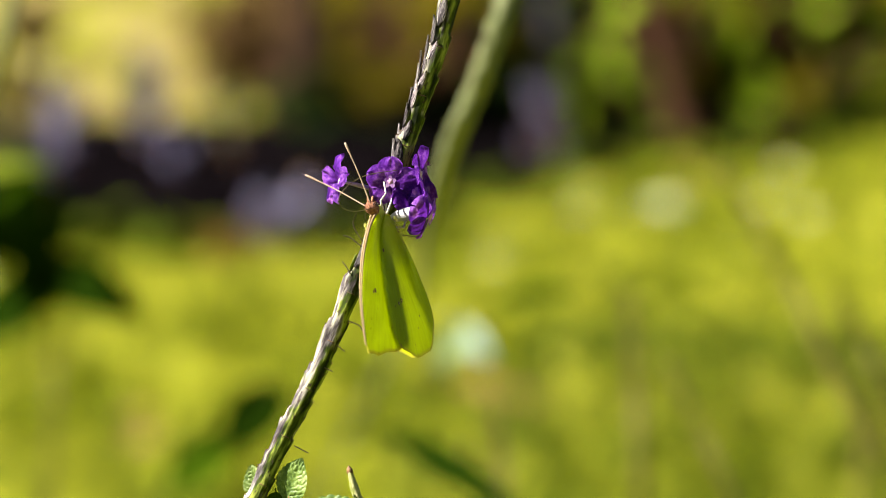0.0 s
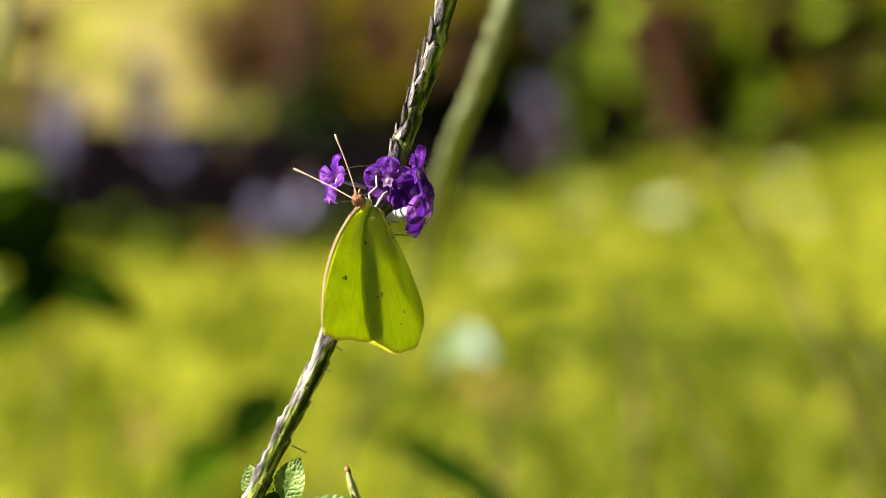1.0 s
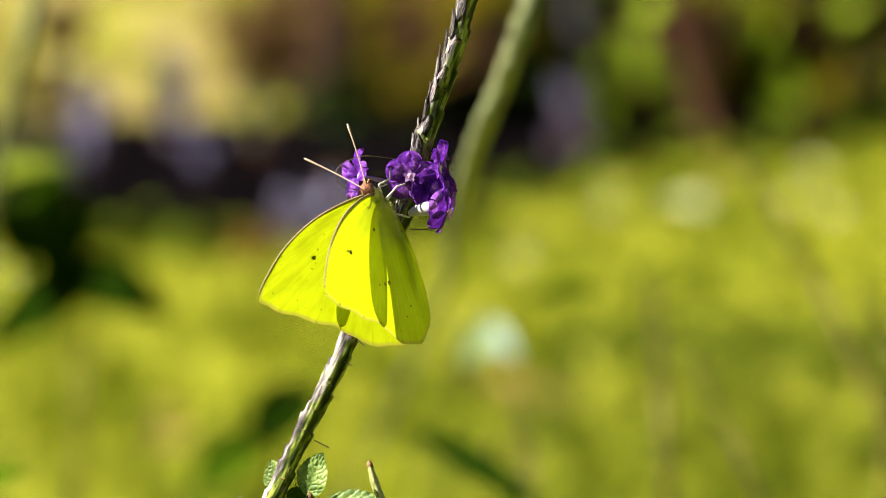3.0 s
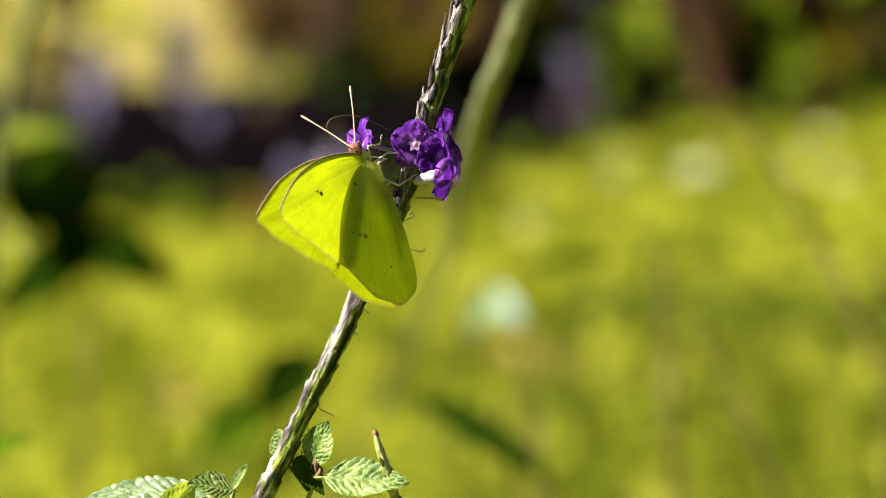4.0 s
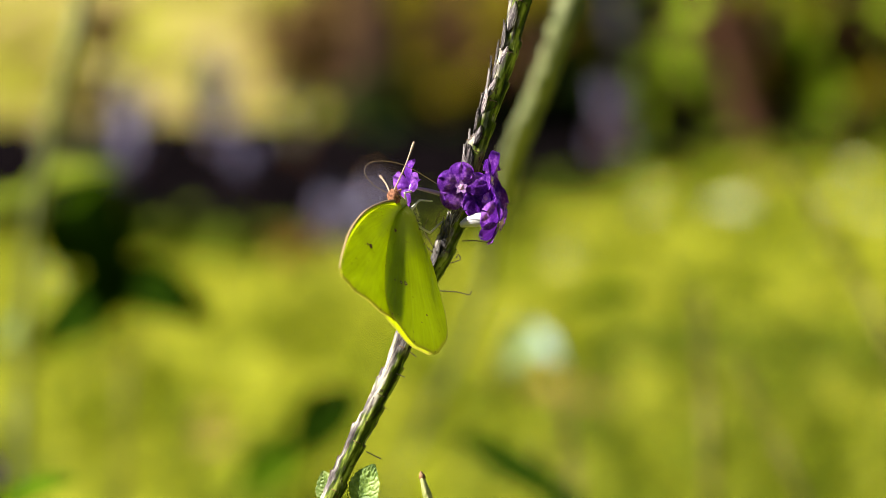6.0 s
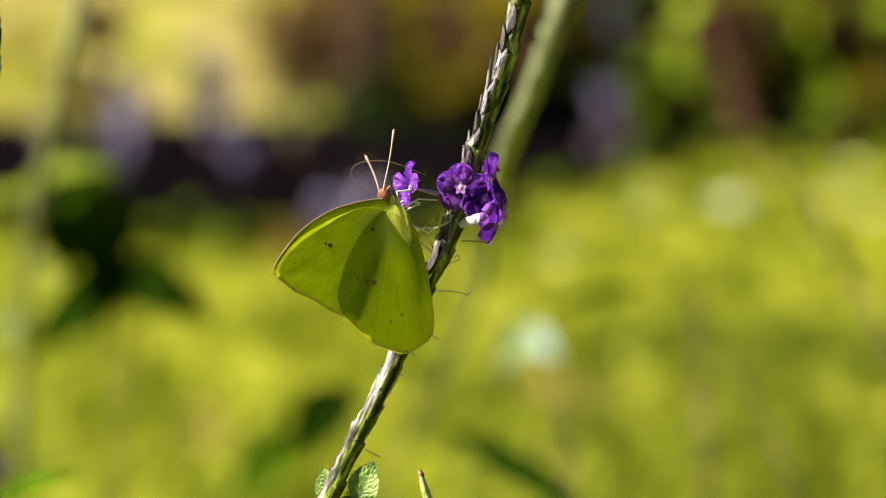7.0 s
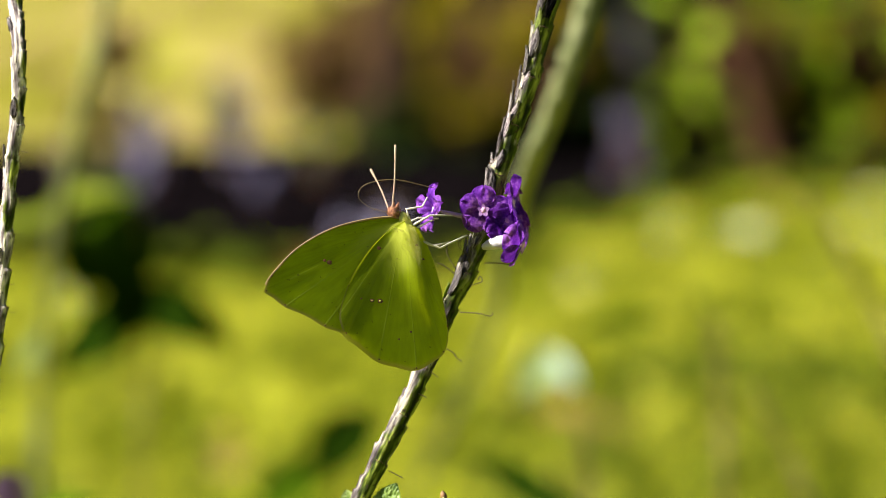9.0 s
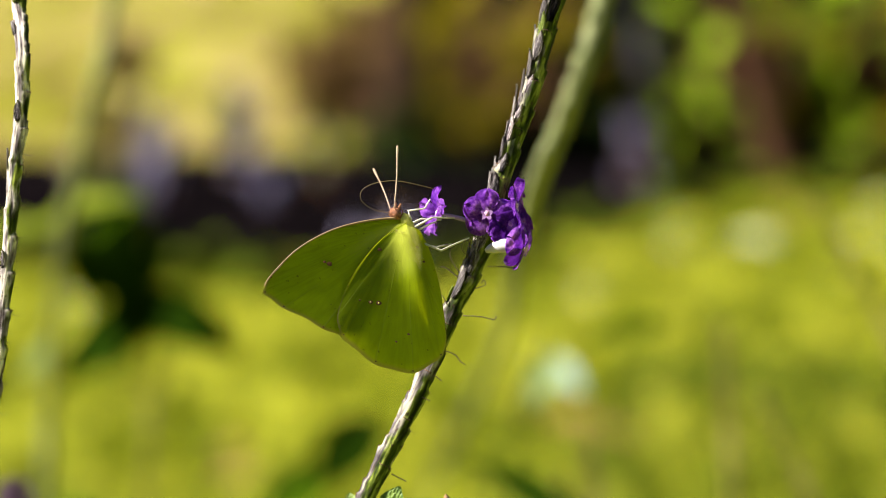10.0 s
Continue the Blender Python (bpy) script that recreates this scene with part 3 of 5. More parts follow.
for _i, (_x, _y, _h, _n) in enumerate([(-0.74, 8.75, 0.25, 95), (-0.70, 8.6, 0.22, 66), (-0.86, 8.2, 0.20, 60), (-0.88, 7.85, 0.16, 46), (-1.0, 9.0, 0.20, 56), (-0.32, 6.95, 0.11, 24), (-0.37, 7.1, 0.11, 16), (-0.26, 7.2, 0.10, 14), (-1.05, 8.3, 0.14, 60), (0.22, 8.45, 0.19, 20), (0.25, 8.7, 0.17, 14), (-0.60, 8.1, 0.12, 26), (-0.5, 8.4, 0.2, 20)]):
    bush("lavender_clump", _x, _y, 0.026, 0.02, _h, int(_n * 1.3), 0.036, M_LAVENDER if _i % 4 else M_BEIGE, "upright clump of pale lavender-grey flowers in the dark bed" if _i % 4 else "upright clump of faded beige flowers in the dark bed", 6, 61 + _i, "flowers", -0.9)
# added dark plants: they break up the edge and stand for shade on the grass
for _i, (_x, _y, _h) in enumerate([(-0.55, 6.95, 0.05), (-0.70, 6.95, 0.05), (-1.0, 7.2, 0.07), (-0.84, 6.95, 0.10), (-0.66, 7.1, 0.06), (-0.5, 6.85, 0.08), (-0.2, 6.9, 0.06), (-0.05, 7.2, 0.08), (0.12, 7.6, 0.07), (0.36, 8.1, 0.10), (0.5, 8.5, 0.08), (0.66, 8.4, 0.06), (0.82, 8.5, 0.10), (1.02, 9.0, 0.09)]):
    bush("edge_shade_shrub", _x, _y, 0.07, 0.0, _h, 70, 0.05, M_EDGE_SHADE, "low dark green plant added for the shade at the edge of the lawn", 5, 171 + _i, "shrub", 0.1)
for _x, _y in ((-0.46, 7.0), (-0.40, 6.8)):
    bush("dry_shrub", _x, _y, 0.03, 0.0, 0.06, 40, 0.04, M_RUST, "small rusty brown plant at the bed's edge", 5, 191, "shrub")


# ---------------------------------------------------------------- flowering spikes
def bract_mesh(name, length, width, lift, seed):
    """A boat-shaped scale that lies along +z, its back towards +x, its tip lifted."""
    rng = random.Random(seed)
    bm = bmesh.new()
    rows = []
    for i in range(7):
        f = i / 6
        w = width * (0.55 + 0.45 * math.sin(math.pi * min(1, f * 1.15)) if f < 0.85 else (1 - f) / 0.15 * 0.35 + 0.06)
        out = lift * f ** 2.5 + 0.00010 * math.sin(f * math.pi)
        rows.append([bm.verts.new((out + 0.00022 * (1 - abs(s)) - 0.00012 * s * s + rng.uniform(-4e-5, 4e-5), s * w / 2, f * length))
                     for s in (-1, -0.5, 0, 0.5, 1)])
    for a, b in zip(rows, rows[1:]):
        for j in range(4):
            bm.faces.new((a[j], a[j + 1], b[j + 1], b[j]))
    bmesh.ops.solidify(bm, geom=bm.faces[:], thickness=0.00016)
    me = bpy.data.meshes.new(name)
    bm.to_mesh(me)
    bm.free()
    return me


def hook_mesh(name, size, bend):
    bm = bmesh.new()
    pts = spline([(0, 0, 0), (size * 0.5, 0, -0.1 * size), (size * 0.95, 0, -0.05 * size), (size * 1.05, bend * size, 0.12 * size), (size * 0.95, bend * size, 0.16 * size)], 10)
    tube(bm, pts, lambda f: 0.00014 * (1 - 0.3 * f), 5)
    me = bpy.data.meshes.new(name)
    bm.to_mesh(me)
    bm.free()
    me.materials.append(M_HAIR)
    return me


BRACTS = []
for _k, (_len, _wid, _lift) in enumerate([(0.0052, 0.0020, 0.0005), (0.0044, 0.0016, 0.0002), (0.0058, 0.0021, 0.0008), (0.0048, 0.0018, 0.0004)]):
    for _m in (M_BRACT, M_BRACT_GREEN):
        _me = bract_mesh("bract", _len, _wid, _lift, _k)
        _me.materials.append(_m)
        BRACTS.append(_me)
HOOKS = [hook_mesh("filament", 0.0040, 0.12), hook_mesh("filament", 0.0016, -0.2), hook_mesh("filament", 0.0024, 0.1)]


def frames_along(pts):
    """Place, direction and two cross axes at each point of a line."""
    ref, out = Vector((0.13, 0.95, 0.28)), []
    for i, p in enumerate(pts):
        d = (pts[min(i + 1, len(pts) - 1)] - pts[max(i - 1, 0)]).normalized()
        x = (ref - d * ref.dot(d)).normalized()
        ref = x
        out.append((p, d, x, d.cross(x)))
    return out


def spike(plant, line, radius, start, stop, step, singly, seed, hooks=0, name="stem", scale=1.0, hook_scale=1.0, thin=0.0, bark=None):
    """A stem along line (top to bottom), stepped at its nodes, with scale-like bracts pressed to it between start and stop (0..1)."""
    rng = random.Random(seed)
    n = 420 if singly else 120
    pts = spline(line, n)
    bm = bmesh.new()
    length = [0.0]
    for a, b in zip(pts, pts[1:]):
        length.append(length[-1] + (b - a).length)
    total = length[-1]
    nodes = [(rng.uniform(0, 0.012), rng.uniform(0, 2 * math.pi), rng.uniform(0.0055, 0.0095)) for _ in range(5)]

    def shape(i, a):
        k = 1.0
        for off, turn, every in nodes:
            f = ((length[i] + off) / every) % 1.0
            k += 0.27 * scale * max(0, math.cos(a - turn)) ** 3 * ((1 - f) ** 1.3 if f > 0.05 else f / 0.05) - 0.035
        return k + 0.07 * noise.noise(Vector((math.cos(a) * 1.6, math.sin(a) * 1.6, length[i] * 260 + seed))) + 0.10 * noise.noise(Vector((math.cos(a) * 3, math.sin(a) * 3, length[i] * 700 + seed))) + 0.03 * math.sin(a * 7 + length[i] * 180)

    tube(bm, pts, radius, 22 if singly else 10, True, shape)
    part(name, bm, bark or (M_STALK if singly else M_STALK_FAR), plant)
    fr = frames_along(pts)
    if hooks:
        # brown torn lips of old calyces at the nodes
        for off, turn, every in nodes:
            for q in range(1, int(total / every)):
                i = min(range(n + 1), key=lambda j: abs(length[j] - (q * every - off + 0.05 * every)))
                if not 0 < i < n:
                    continue
                p, d, x, y = fr[i]
                bm = bmesh.new()
                tube(bm, [p + (x * math.cos(a) + y * math.sin(a)) * radius(i / n) * (shape(i, a) + 0.03) - d * 0.0002 * rng.random() for a in (turn + 0.2 * j for j in range(-2, 3))], 0.00007, 5)
                part("calyx_lip", bm, M_LIP, plant)
    s, k = start * total, 0
    verts, faces = [], []
    while s < stop * total:
        i = max(j for j in range(n + 1) if length[j] <= s)
        p, d, x, y = fr[min(i, n - 1)]
        p = p + d * (s - length[i])
        a = k * 2.39996 + rng.uniform(-0.25, 0.25)
        o = x * math.cos(a) + y * math.sin(a)
        s += step * rng.uniform(0.7, 1.3)
        k += 1
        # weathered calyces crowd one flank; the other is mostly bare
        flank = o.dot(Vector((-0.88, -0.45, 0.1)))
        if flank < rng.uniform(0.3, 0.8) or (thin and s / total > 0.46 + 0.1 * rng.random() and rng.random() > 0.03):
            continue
        z = -d
        m = Matrix((o, z.cross(o), z)).transposed().to_4x4()
        m.translation = p + o * (radius(s / total) * 0.98 - 0.00012 * scale)
        m = m @ pose(0, 0, 0, rng.uniform(-10, 10), rng.uniform(-3, 5), rng.uniform(-10, 10))
        m = m @ Matrix.Diagonal((scale, scale * rng.uniform(0.8, 1.2), scale * rng.uniform(0.7, 1.2), 1))
        me = BRACTS[2 * rng.randrange(4) + (0 if rng.random() < 0.84 else 1)]
        if singly:
            ob = new("bract", me)
            ob.parent, ob.matrix_basis = plant, m
        else:
            b0 = len(verts)
            verts += [tuple(m @ v.co) for v in me.vertices]
            faces += [tuple(b0 + q for q in f.vertices) for f in me.polygons]
    for h in range(hooks):
        f = 0.40 + (stop - 0.40) * (h + rng.uniform(0.2, 0.8)) / hooks
        p, d, x, y = fr[int(f * n)]
        side = Vector((1, rng.uniform(-0.5, 0.2), rng.uniform(-0.35, 0.1))).normalized()
        o = (side - d * side.dot(d)).normalized()
        m = Matrix((o, (-d).cross(o), -d)).transposed().to_4x4()
        m.translation = p + o * radius(f) * 0.9
        ob = new("filament", HOOKS[h % 3])
        ob.parent, ob.matrix_basis = plant, m @ pose(0, 0, 0, rng.uniform(-60, 60), rng.uniform(-15, 30), 0) @ Matrix.Diagonal((hook_scale, hook_scale, hook_scale, 1))
    if verts:
        me = bpy.data.meshes.new("bract_layer")
        me.from_pydata(verts, [], faces)
        tagged(part_of("bract_layer", me, M_STALK_FAR, plant), kind="stuff")
    for me in BRACTS:
        me.polygons.foreach_set("use_smooth", [True] * len(me.polygons))
    return pts


def leaf(parent, root, tip, width, normal, material, teeth=11, quilt=1.0, curl=0.15, fold=0.25, name="leaf", label=""):
    """A serrated leaf blade from root to tip, quilted between its side veins, with a midrib and a stalk."""
    root, tip = Vector(root), Vector(tip)
    d = tip - root
    size = d.length
    d.normalize()
    n0 = Vector(normal)
    n0 = (n0 - d * n0.dot(d)).normalized()
    side = d.cross(n0)
    bm = bmesh.new()
    nu, nv = teeth * 8, 32
    grid, ph = [], size * 4000
    for i in range(nu + 1):
        f = i / nu
        half = width / 2 * (math.sin(math.pi * min(1, f * 0.96 + 0.04) ** 0.75) ** 0.8 + 0.02)
        row = []
        for j in range(nv + 1):
            s = j / nv * 2 - 1
            # side veins slant forward; weaker cross veins break the strips between them into blisters
            g = f * teeth - abs(s) * 2.2 + 0.6 * noise.noise(Vector((f * 5, s * 3, ph))) + (0.4 if s > 0 else 0)
            strip = abs(math.sin(g * math.pi)) ** 0.38
            cell = abs(math.sin(math.pi * (abs(s) * 3.1 + 0.37 * math.floor(g) + 0.4 * noise.noise(Vector((f * 6, s * 6, ph + 3)))))) ** 0.5
            blister = strip * (0.55 + 0.45 * cell) - 0.45
            pillow = quilt * 0.062 * size * blister * (1 - 0.3 * abs(s)) * min(1, abs(s) * 5) * (0.7 + 0.5 * noise.noise(Vector((f * 5, s * 4, ph + 8))))
            tooth = 1 - 0.075 * (1 - abs(math.sin(g * math.pi)) ** 0.7) if abs(s) > 0.8 else 1
            edge = half * tooth * (1 + 0.05 * noise.noise(Vector((f * 5, s, ph))))
            lift = fold * half * abs(s) ** 1.2 - curl * size * f * f + pillow + 0.03 * size * noise.noise(Vector((f * 2.2, s * 1.3, ph + 5))) * min(1, 2 * abs(s))
            row.append(bm.verts.new(root + d * (f * size + 0.05 * size * abs(s) * (1 - f)) + side * (s * edge) + n0 * lift))
        grid.append(row)
    for a, b in zip(grid, grid[1:]):
        for j in range(nv):
            bm.faces.new((a[j], a[j + 1], b[j + 1], b[j]))
    ob = part(name, bm, material, parent, label)
    bm = bmesh.new()
    rib = [root - d * size * 0.12 - n0 * size * 0.02] + [root + d * (f / 8 * size * 0.97) - n0 * (curl * size * (f / 8) ** 2 + 0.012 * size) for f in range(9)]
    tube(bm, rib, lambda f: size * 0.014 * (1.1 - f), 6)
    part("midrib", bm, material, ob)
    return ob


def flower(plant, centre, facing, size, roll, root, open_angle=72, seed=1, label="", cup=0.15, thick=1.0, ruffle=0.55, neck=None, petals=None, slim=1.0):
    """Five ruffled petals round a pale throat, on a curved tube that runs to the spike."""
    rng = random.Random(seed)
    centre, facing = Vector(centre), Vector(facing).normalized()
    q = facing.to_track_quat("Z", "Y").to_matrix().to_4x4()
    base = Matrix.Translation(centre) @ q @ pose(0, 0, 0, 0, 0, roll)
    bm = bmesh.new()
    root = Vector(root)
    mid = centre - facing * (root - centre).length * 0.55
    end = centre - facing * 0.0004
    tube(bm, [root * (1 - f) ** 2 + mid * 2 * f * (1 - f) + end * f * f for f in (i / 16 for i in range(17))], lambda f: (0.0003 + 0.0005 * math.sin(f * math.pi) ** 0.8) * thick, 12)
    fl = part("flower", bm, neck or M_TUBE, plant, label)
    bm = bmesh.new()
    blob(bm, base @ Vector((0.0001, 0.0001, 0.00025)), facing, 0.00025, 0.00055, 1, 14, 8, 0.5)
    part("throat", bm, M_THROAT, fl, "pale pink flower throat")
    bm = bmesh.new()
    hub = bm.verts.new(base @ Vector((0, 0, 0.00032)))
    star = [bm.verts.new(base @ Vector((math.cos(a) * k, math.sin(a) * k, 0.00034 + 0.1 * k))) for a, k in
            ((2 * math.pi * j / 20, 0.00100 * (1 + 0.3 * math.cos(5 * 2 * math.pi * j / 20)) * rng.uniform(0.9, 1.1)) for j in range(20))]
    for j in range(20):
        bm.faces.new((hub, star[j], star[(j + 1) % 20]))
    part("throat_star", bm, M_STAR, fl, "pale lilac star round the throat")
    for k in range(5):
        turn = base @ pose(0, 0, 0, 0, 0, k * 72 + rng.uniform(-7, 7)) @ pose(0, 0, 0, 0, open_angle - 90 + rng.uniform(-8, 8), 0)
        length, wide = size * rng.uniform(0.88, 1.06), size * slim * rng.uniform(1.12, 1.35)
        bm = bmesh.new()
        grid, ph = [], rng.uniform(0, 6)
        for i in range(15):
            f = i / 14
            half = wide / 2 * max(0.20 * (1 - f), math.sin(math.pi * min(1, 0.06 + 0.94 * f) ** 1.35) ** 0.6 if f < 1 else 0.06)
            row = []
            for j in range(15):
                s = j / 14 * 2 - 1
                z = cup * size * (f - f * f * 1.5) - 0.10 * size * s * s * f + 0.07 * size * f * math.sin(2.6 * s + ph)
                z += 0.045 * size * f ** 3 * math.sin(6.5 * s + ph * 2) * abs(s) + 0.05 * size * noise.noise(Vector((f * 2.0, s * 1.6, ph)))
                z += ruffle * 0.075 * size * f * noise.noise(Vector((f * 4.5, s * 4.0, ph + 9))) + ruffle * 0.05 * size * f ** 2 * math.sin(9 * s + ph + 4 * f)
                z -= 0.05 * size * math.exp(-(s / 0.12) ** 2) * f
                row.append(bm.verts.new(turn @ Vector((0.0005 + length * f * (1 - 0.10 * math.exp(-(s / 0.35) ** 2) * f ** 3), s * half * (1 + 0.08 * f * math.sin(5 * f + ph)), z))))
            grid.append(row)
        for a, b in zip(grid, grid[1:]):
            for j in range(14):
                bm.faces.new((a[j], a[j + 1], b[j + 1], b[j]))
        bmesh.ops.solidify(bm, geom=bm.faces[:], thickness=0.00008)
        part("petal", bm, petals or M_PETAL, fl)
    return fl


def to_ground(p, drift=(0, 0.02)):
    """Way-points that carry a stem on from p down to the soil."""
    p = Vector(p)
    return [tuple(p + Vector((drift[0] * f, drift[1] * f, -p.z * f))) for f in (0.03, 0.10, 0.3, 0.65, 1.0)]


# the flowering spike that carries the butterfly
plant = tagged(empty("porterweed"), "flowering spike with purple blossoms, grey-green bracts and wrinkled leaves", "plant")
main_line = [at(5, 60, 0.645), at(3.5, 52), at(1.3, 44.3), at(-1.0, 35), at(-3.7, 27), at(-6.9, 17), at(-9.6, 7), at(-12.6, 0), at(-15.4, -5.5), at(-18.4, -12.8),
             at(-22.4, -22), at(-25.8, -28.8), at(-29.4, -35.9), at(-32.6, -43), at(-37.3, -52), at(-44.5, -66)]
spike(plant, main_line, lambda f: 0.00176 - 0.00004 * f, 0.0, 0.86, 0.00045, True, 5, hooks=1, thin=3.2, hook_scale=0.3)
stem_end = main_line[-1]
bm = bmesh.new()
tube(bm, spline([tuple(main_line[-2]), tuple(stem_end)] + to_ground(stem_end, (0.05, 0.06)), 24), lambda f: 0.0015 + 0.0018 * f, 10)
part("lower_stem", bm, M_STALK, plant)

R_ = Vector((1, 0, 0))
TOWARDS = -AHEAD
flower(plant, at(-9.3, 11.9, 0.6340), TOWARDS * 1.0 + R_ * -0.12 + UPWARD * -0.10, 0.0043, 18, at(-6.2, 8.8, 0.637), 84, 1, "open purple flower with a pale throat", slim=0.86, ruffle=0.8)
flower(plant, at(-4.3, 13.2, 0.6355), R_ * 0.88 + TOWARDS * 0.25 + UPWARD * 0.10, 0.0048, 80, at(-6.0, 11.5, 0.638), 74, 2, "purple flower turned sideways")
flower(plant, at(-2.6, 5.6, 0.6318), R_ * 0.88 + TOWARDS * 0.30 + UPWARD * -0.30, 0.0044, 5, at(-9.4, 5.2, 0.6350), 102, 3, "purple flower with a white tube, turned aside", thick=1.5, ruffle=0.2)
flower(plant, at(-18.0, 11.9, 0.6355), R_ * -0.88 + TOWARDS * 0.40 + UPWARD * 0.15, 0.0043, 25, at(-10.2, 9.8, 0.637), 62, 4, "crumpled purple flower on a pale tube", cup=0.5, thick=0.5, ruffle=2.2, neck=M_NECK, slim=0.62)
flower(plant, at(-5.2, 9.8, 0.6360), R_ * 0.5 + TOWARDS * 0.8 + UPWARD * 0.1, 0.0043, 55, at(-7.5, 7.5, 0.6385), 80, 6, "purple flower behind the others")

leaf(plant, at(-27.8, -44.6, 0.638), at(-25.0, -37.0, 0.636), 0.0066, TOWARDS * 0.9 + R_ * -0.45 + UPWARD * 0.2, M_LEAF, 8, 1.0, 0.04, 0.10, label="small upright wrinkled green leaf")
leaf(plant, at(-25.7, -46.9, 0.634), at(-10.6, -47.8, 0.6295), 0.0082, UPWARD * 0.62 + TOWARDS * 0.75 + R_ * -0.2, M_LEAF, 9, 1.0, 0.03, 0.10, label="wrinkled serrated green leaf")
leaf(plant, at(-32.0, -43.5, 0.641), at(-34.2, -38.2, 0.642), 0.0052, R_ * -0.5 + TOWARDS * 0.8, M_LEAF, 8, 1.2, 0.05, 0.3, label="small wrinkled leaf behind the stem")
leaf(plant, at(-46.5, -50.0, 0.640), at(-71.0, -51.6, 0.634), 0.0125, UPWARD * 0.85 + TOWARDS * 0.5 + R_ * -0.1, M_LEAF_SHEEN, 12, 0.8, 0.04, 0.02, label="broad wrinkled serrated leaf with a pale sheen")
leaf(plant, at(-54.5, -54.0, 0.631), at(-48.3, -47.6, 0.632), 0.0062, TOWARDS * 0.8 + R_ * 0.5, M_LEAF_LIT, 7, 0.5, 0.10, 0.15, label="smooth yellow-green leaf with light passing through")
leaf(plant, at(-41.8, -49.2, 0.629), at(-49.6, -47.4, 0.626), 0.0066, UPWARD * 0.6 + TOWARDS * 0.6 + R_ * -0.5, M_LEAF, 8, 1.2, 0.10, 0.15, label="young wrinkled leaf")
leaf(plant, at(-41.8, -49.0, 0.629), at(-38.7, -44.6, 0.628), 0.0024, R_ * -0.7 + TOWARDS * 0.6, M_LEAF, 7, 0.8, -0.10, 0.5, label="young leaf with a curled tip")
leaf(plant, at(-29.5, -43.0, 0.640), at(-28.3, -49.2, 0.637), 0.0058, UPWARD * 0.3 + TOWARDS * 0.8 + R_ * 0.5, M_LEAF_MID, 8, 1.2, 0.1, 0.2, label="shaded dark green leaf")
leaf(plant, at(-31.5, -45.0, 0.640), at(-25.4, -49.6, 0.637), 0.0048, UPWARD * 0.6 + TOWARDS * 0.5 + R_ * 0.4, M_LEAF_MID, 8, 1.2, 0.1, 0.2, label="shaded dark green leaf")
bm = bmesh.new()
blob(bm, at(-26.4, -46.4, 0.637), (0.3, 0, 1), 0.0011, 0.0006, 1, 12, 8, 0.8)
blob(bm, at(-27.0, -45.2, 0.637), (-0.2, 0, 1), 0.0012, 0.0004, 1, 12, 8, 0.8)
part("leaf_bud", bm, M_LIP, plant, "brown scaly leaf bud")
for _a, _b in (((-37.5, -53.5), (-46.5, -50.0)), ((-42.6, -54.5), (-41.8, -49.1)), ((-33.0, -44.4), (-25.9, -46.8)), ((-29.8, -53.0), (-27.2, -46.6))):
    bm = bmesh.new()
    tube(bm, spline([tuple(at(*_a, 0.640)), tuple((at(*_a, 0.640) + at(*_b, 0.638)) / 2 + Vector((0, 0, -0.001))), tuple(at(*_b, 0.639))], 8), 0.00042, 7)
    part("leaf_stalk", bm, M_SHOOT, plant)

# dry styles left on the stem where blossoms have fallen
for _pts in ([(-9.2, 2.4), (-6.7, 2.4), (-4.0, 2.0)], [(-11.6, -1.6), (-10.3, -1.2), (-9.5, -0.8), (-9.9, 0.0), (-10.3, -0.6)],
             [(-13.6, -6.4), (-10.3, -6.6), (-8.1, -7.1), (-7.6, -6.5)], [(-16.8, -12.7), (-14.9, -13.5), (-14.1, -14.6), (-13.2, -15.2)],
             [(-18.8, -17.0), (-17.4, -18.1)], [(-21.0, -21.0), (-19.5, -21.7)], [(-26.4, -34.8), (-23.8, -36.1)], [(-17.6, 2.4), (-16.4, 2.0), (-14.4, 0.4)],
             [(-15.3, 6.4), (-15.9, 4.3), (-14.2, 1.2)], [(-13.0, 7.6), (-13.8, 5.6), (-12.2, 3.8)], [(-17.9, -2.2), (-17.2, -3.0), (-16.4, -4.4)]):
    bm = bmesh.new()
    tube(bm, spline([tuple(at(u, v, 0.6372)) for u, v in _pts], 14), lambda f: 0.00010 + 0.00006 * max(0, f - 0.9) * 10, 6)
    part("dry_style", bm, M_HAIR, plant)

# a short young spike beside it, rising from the same soil
shoot = tagged(empty("young_spike"), "short green budding spike tip with a brown end", "plant")
_line = [at(-16.5, -39.4, 0.632), at(-15.8, -42, 0.632), at(-14.6, -45.5, 0.632), at(-13.0, -50.8, 0.633), at(-10.5, -60, 0.635)]
spike(shoot, [tuple(p) for p in _line], lambda f: 0.00050 + 0.00030 * min(1, f * 4) + 0.0003 * f, 0.04, 0.95, 0.0012, True, 9, scale=0.4, bark=M_SHOOT)
bm = bmesh.new()
tube(bm, spline([tuple(_line[-2]), tuple(_line[-1])] + to_ground(_line[-1], (-0.02, 0.05)), 16), lambda f: 0.0012 + 0.001 * f, 8)
part("lower_stem", bm, M_STALK, shoot)

bm = bmesh.new()
blob(bm, at(-16.5, -39.3, 0.632), at(-16.5, -39.4, 0.632) - at(-15.8, -42, 0.632), 0.0008, 0.00055, 1, 10, 8, 0.7)
part("bud_tip", bm, M_LIP, shoot, "brown withered bud tip")

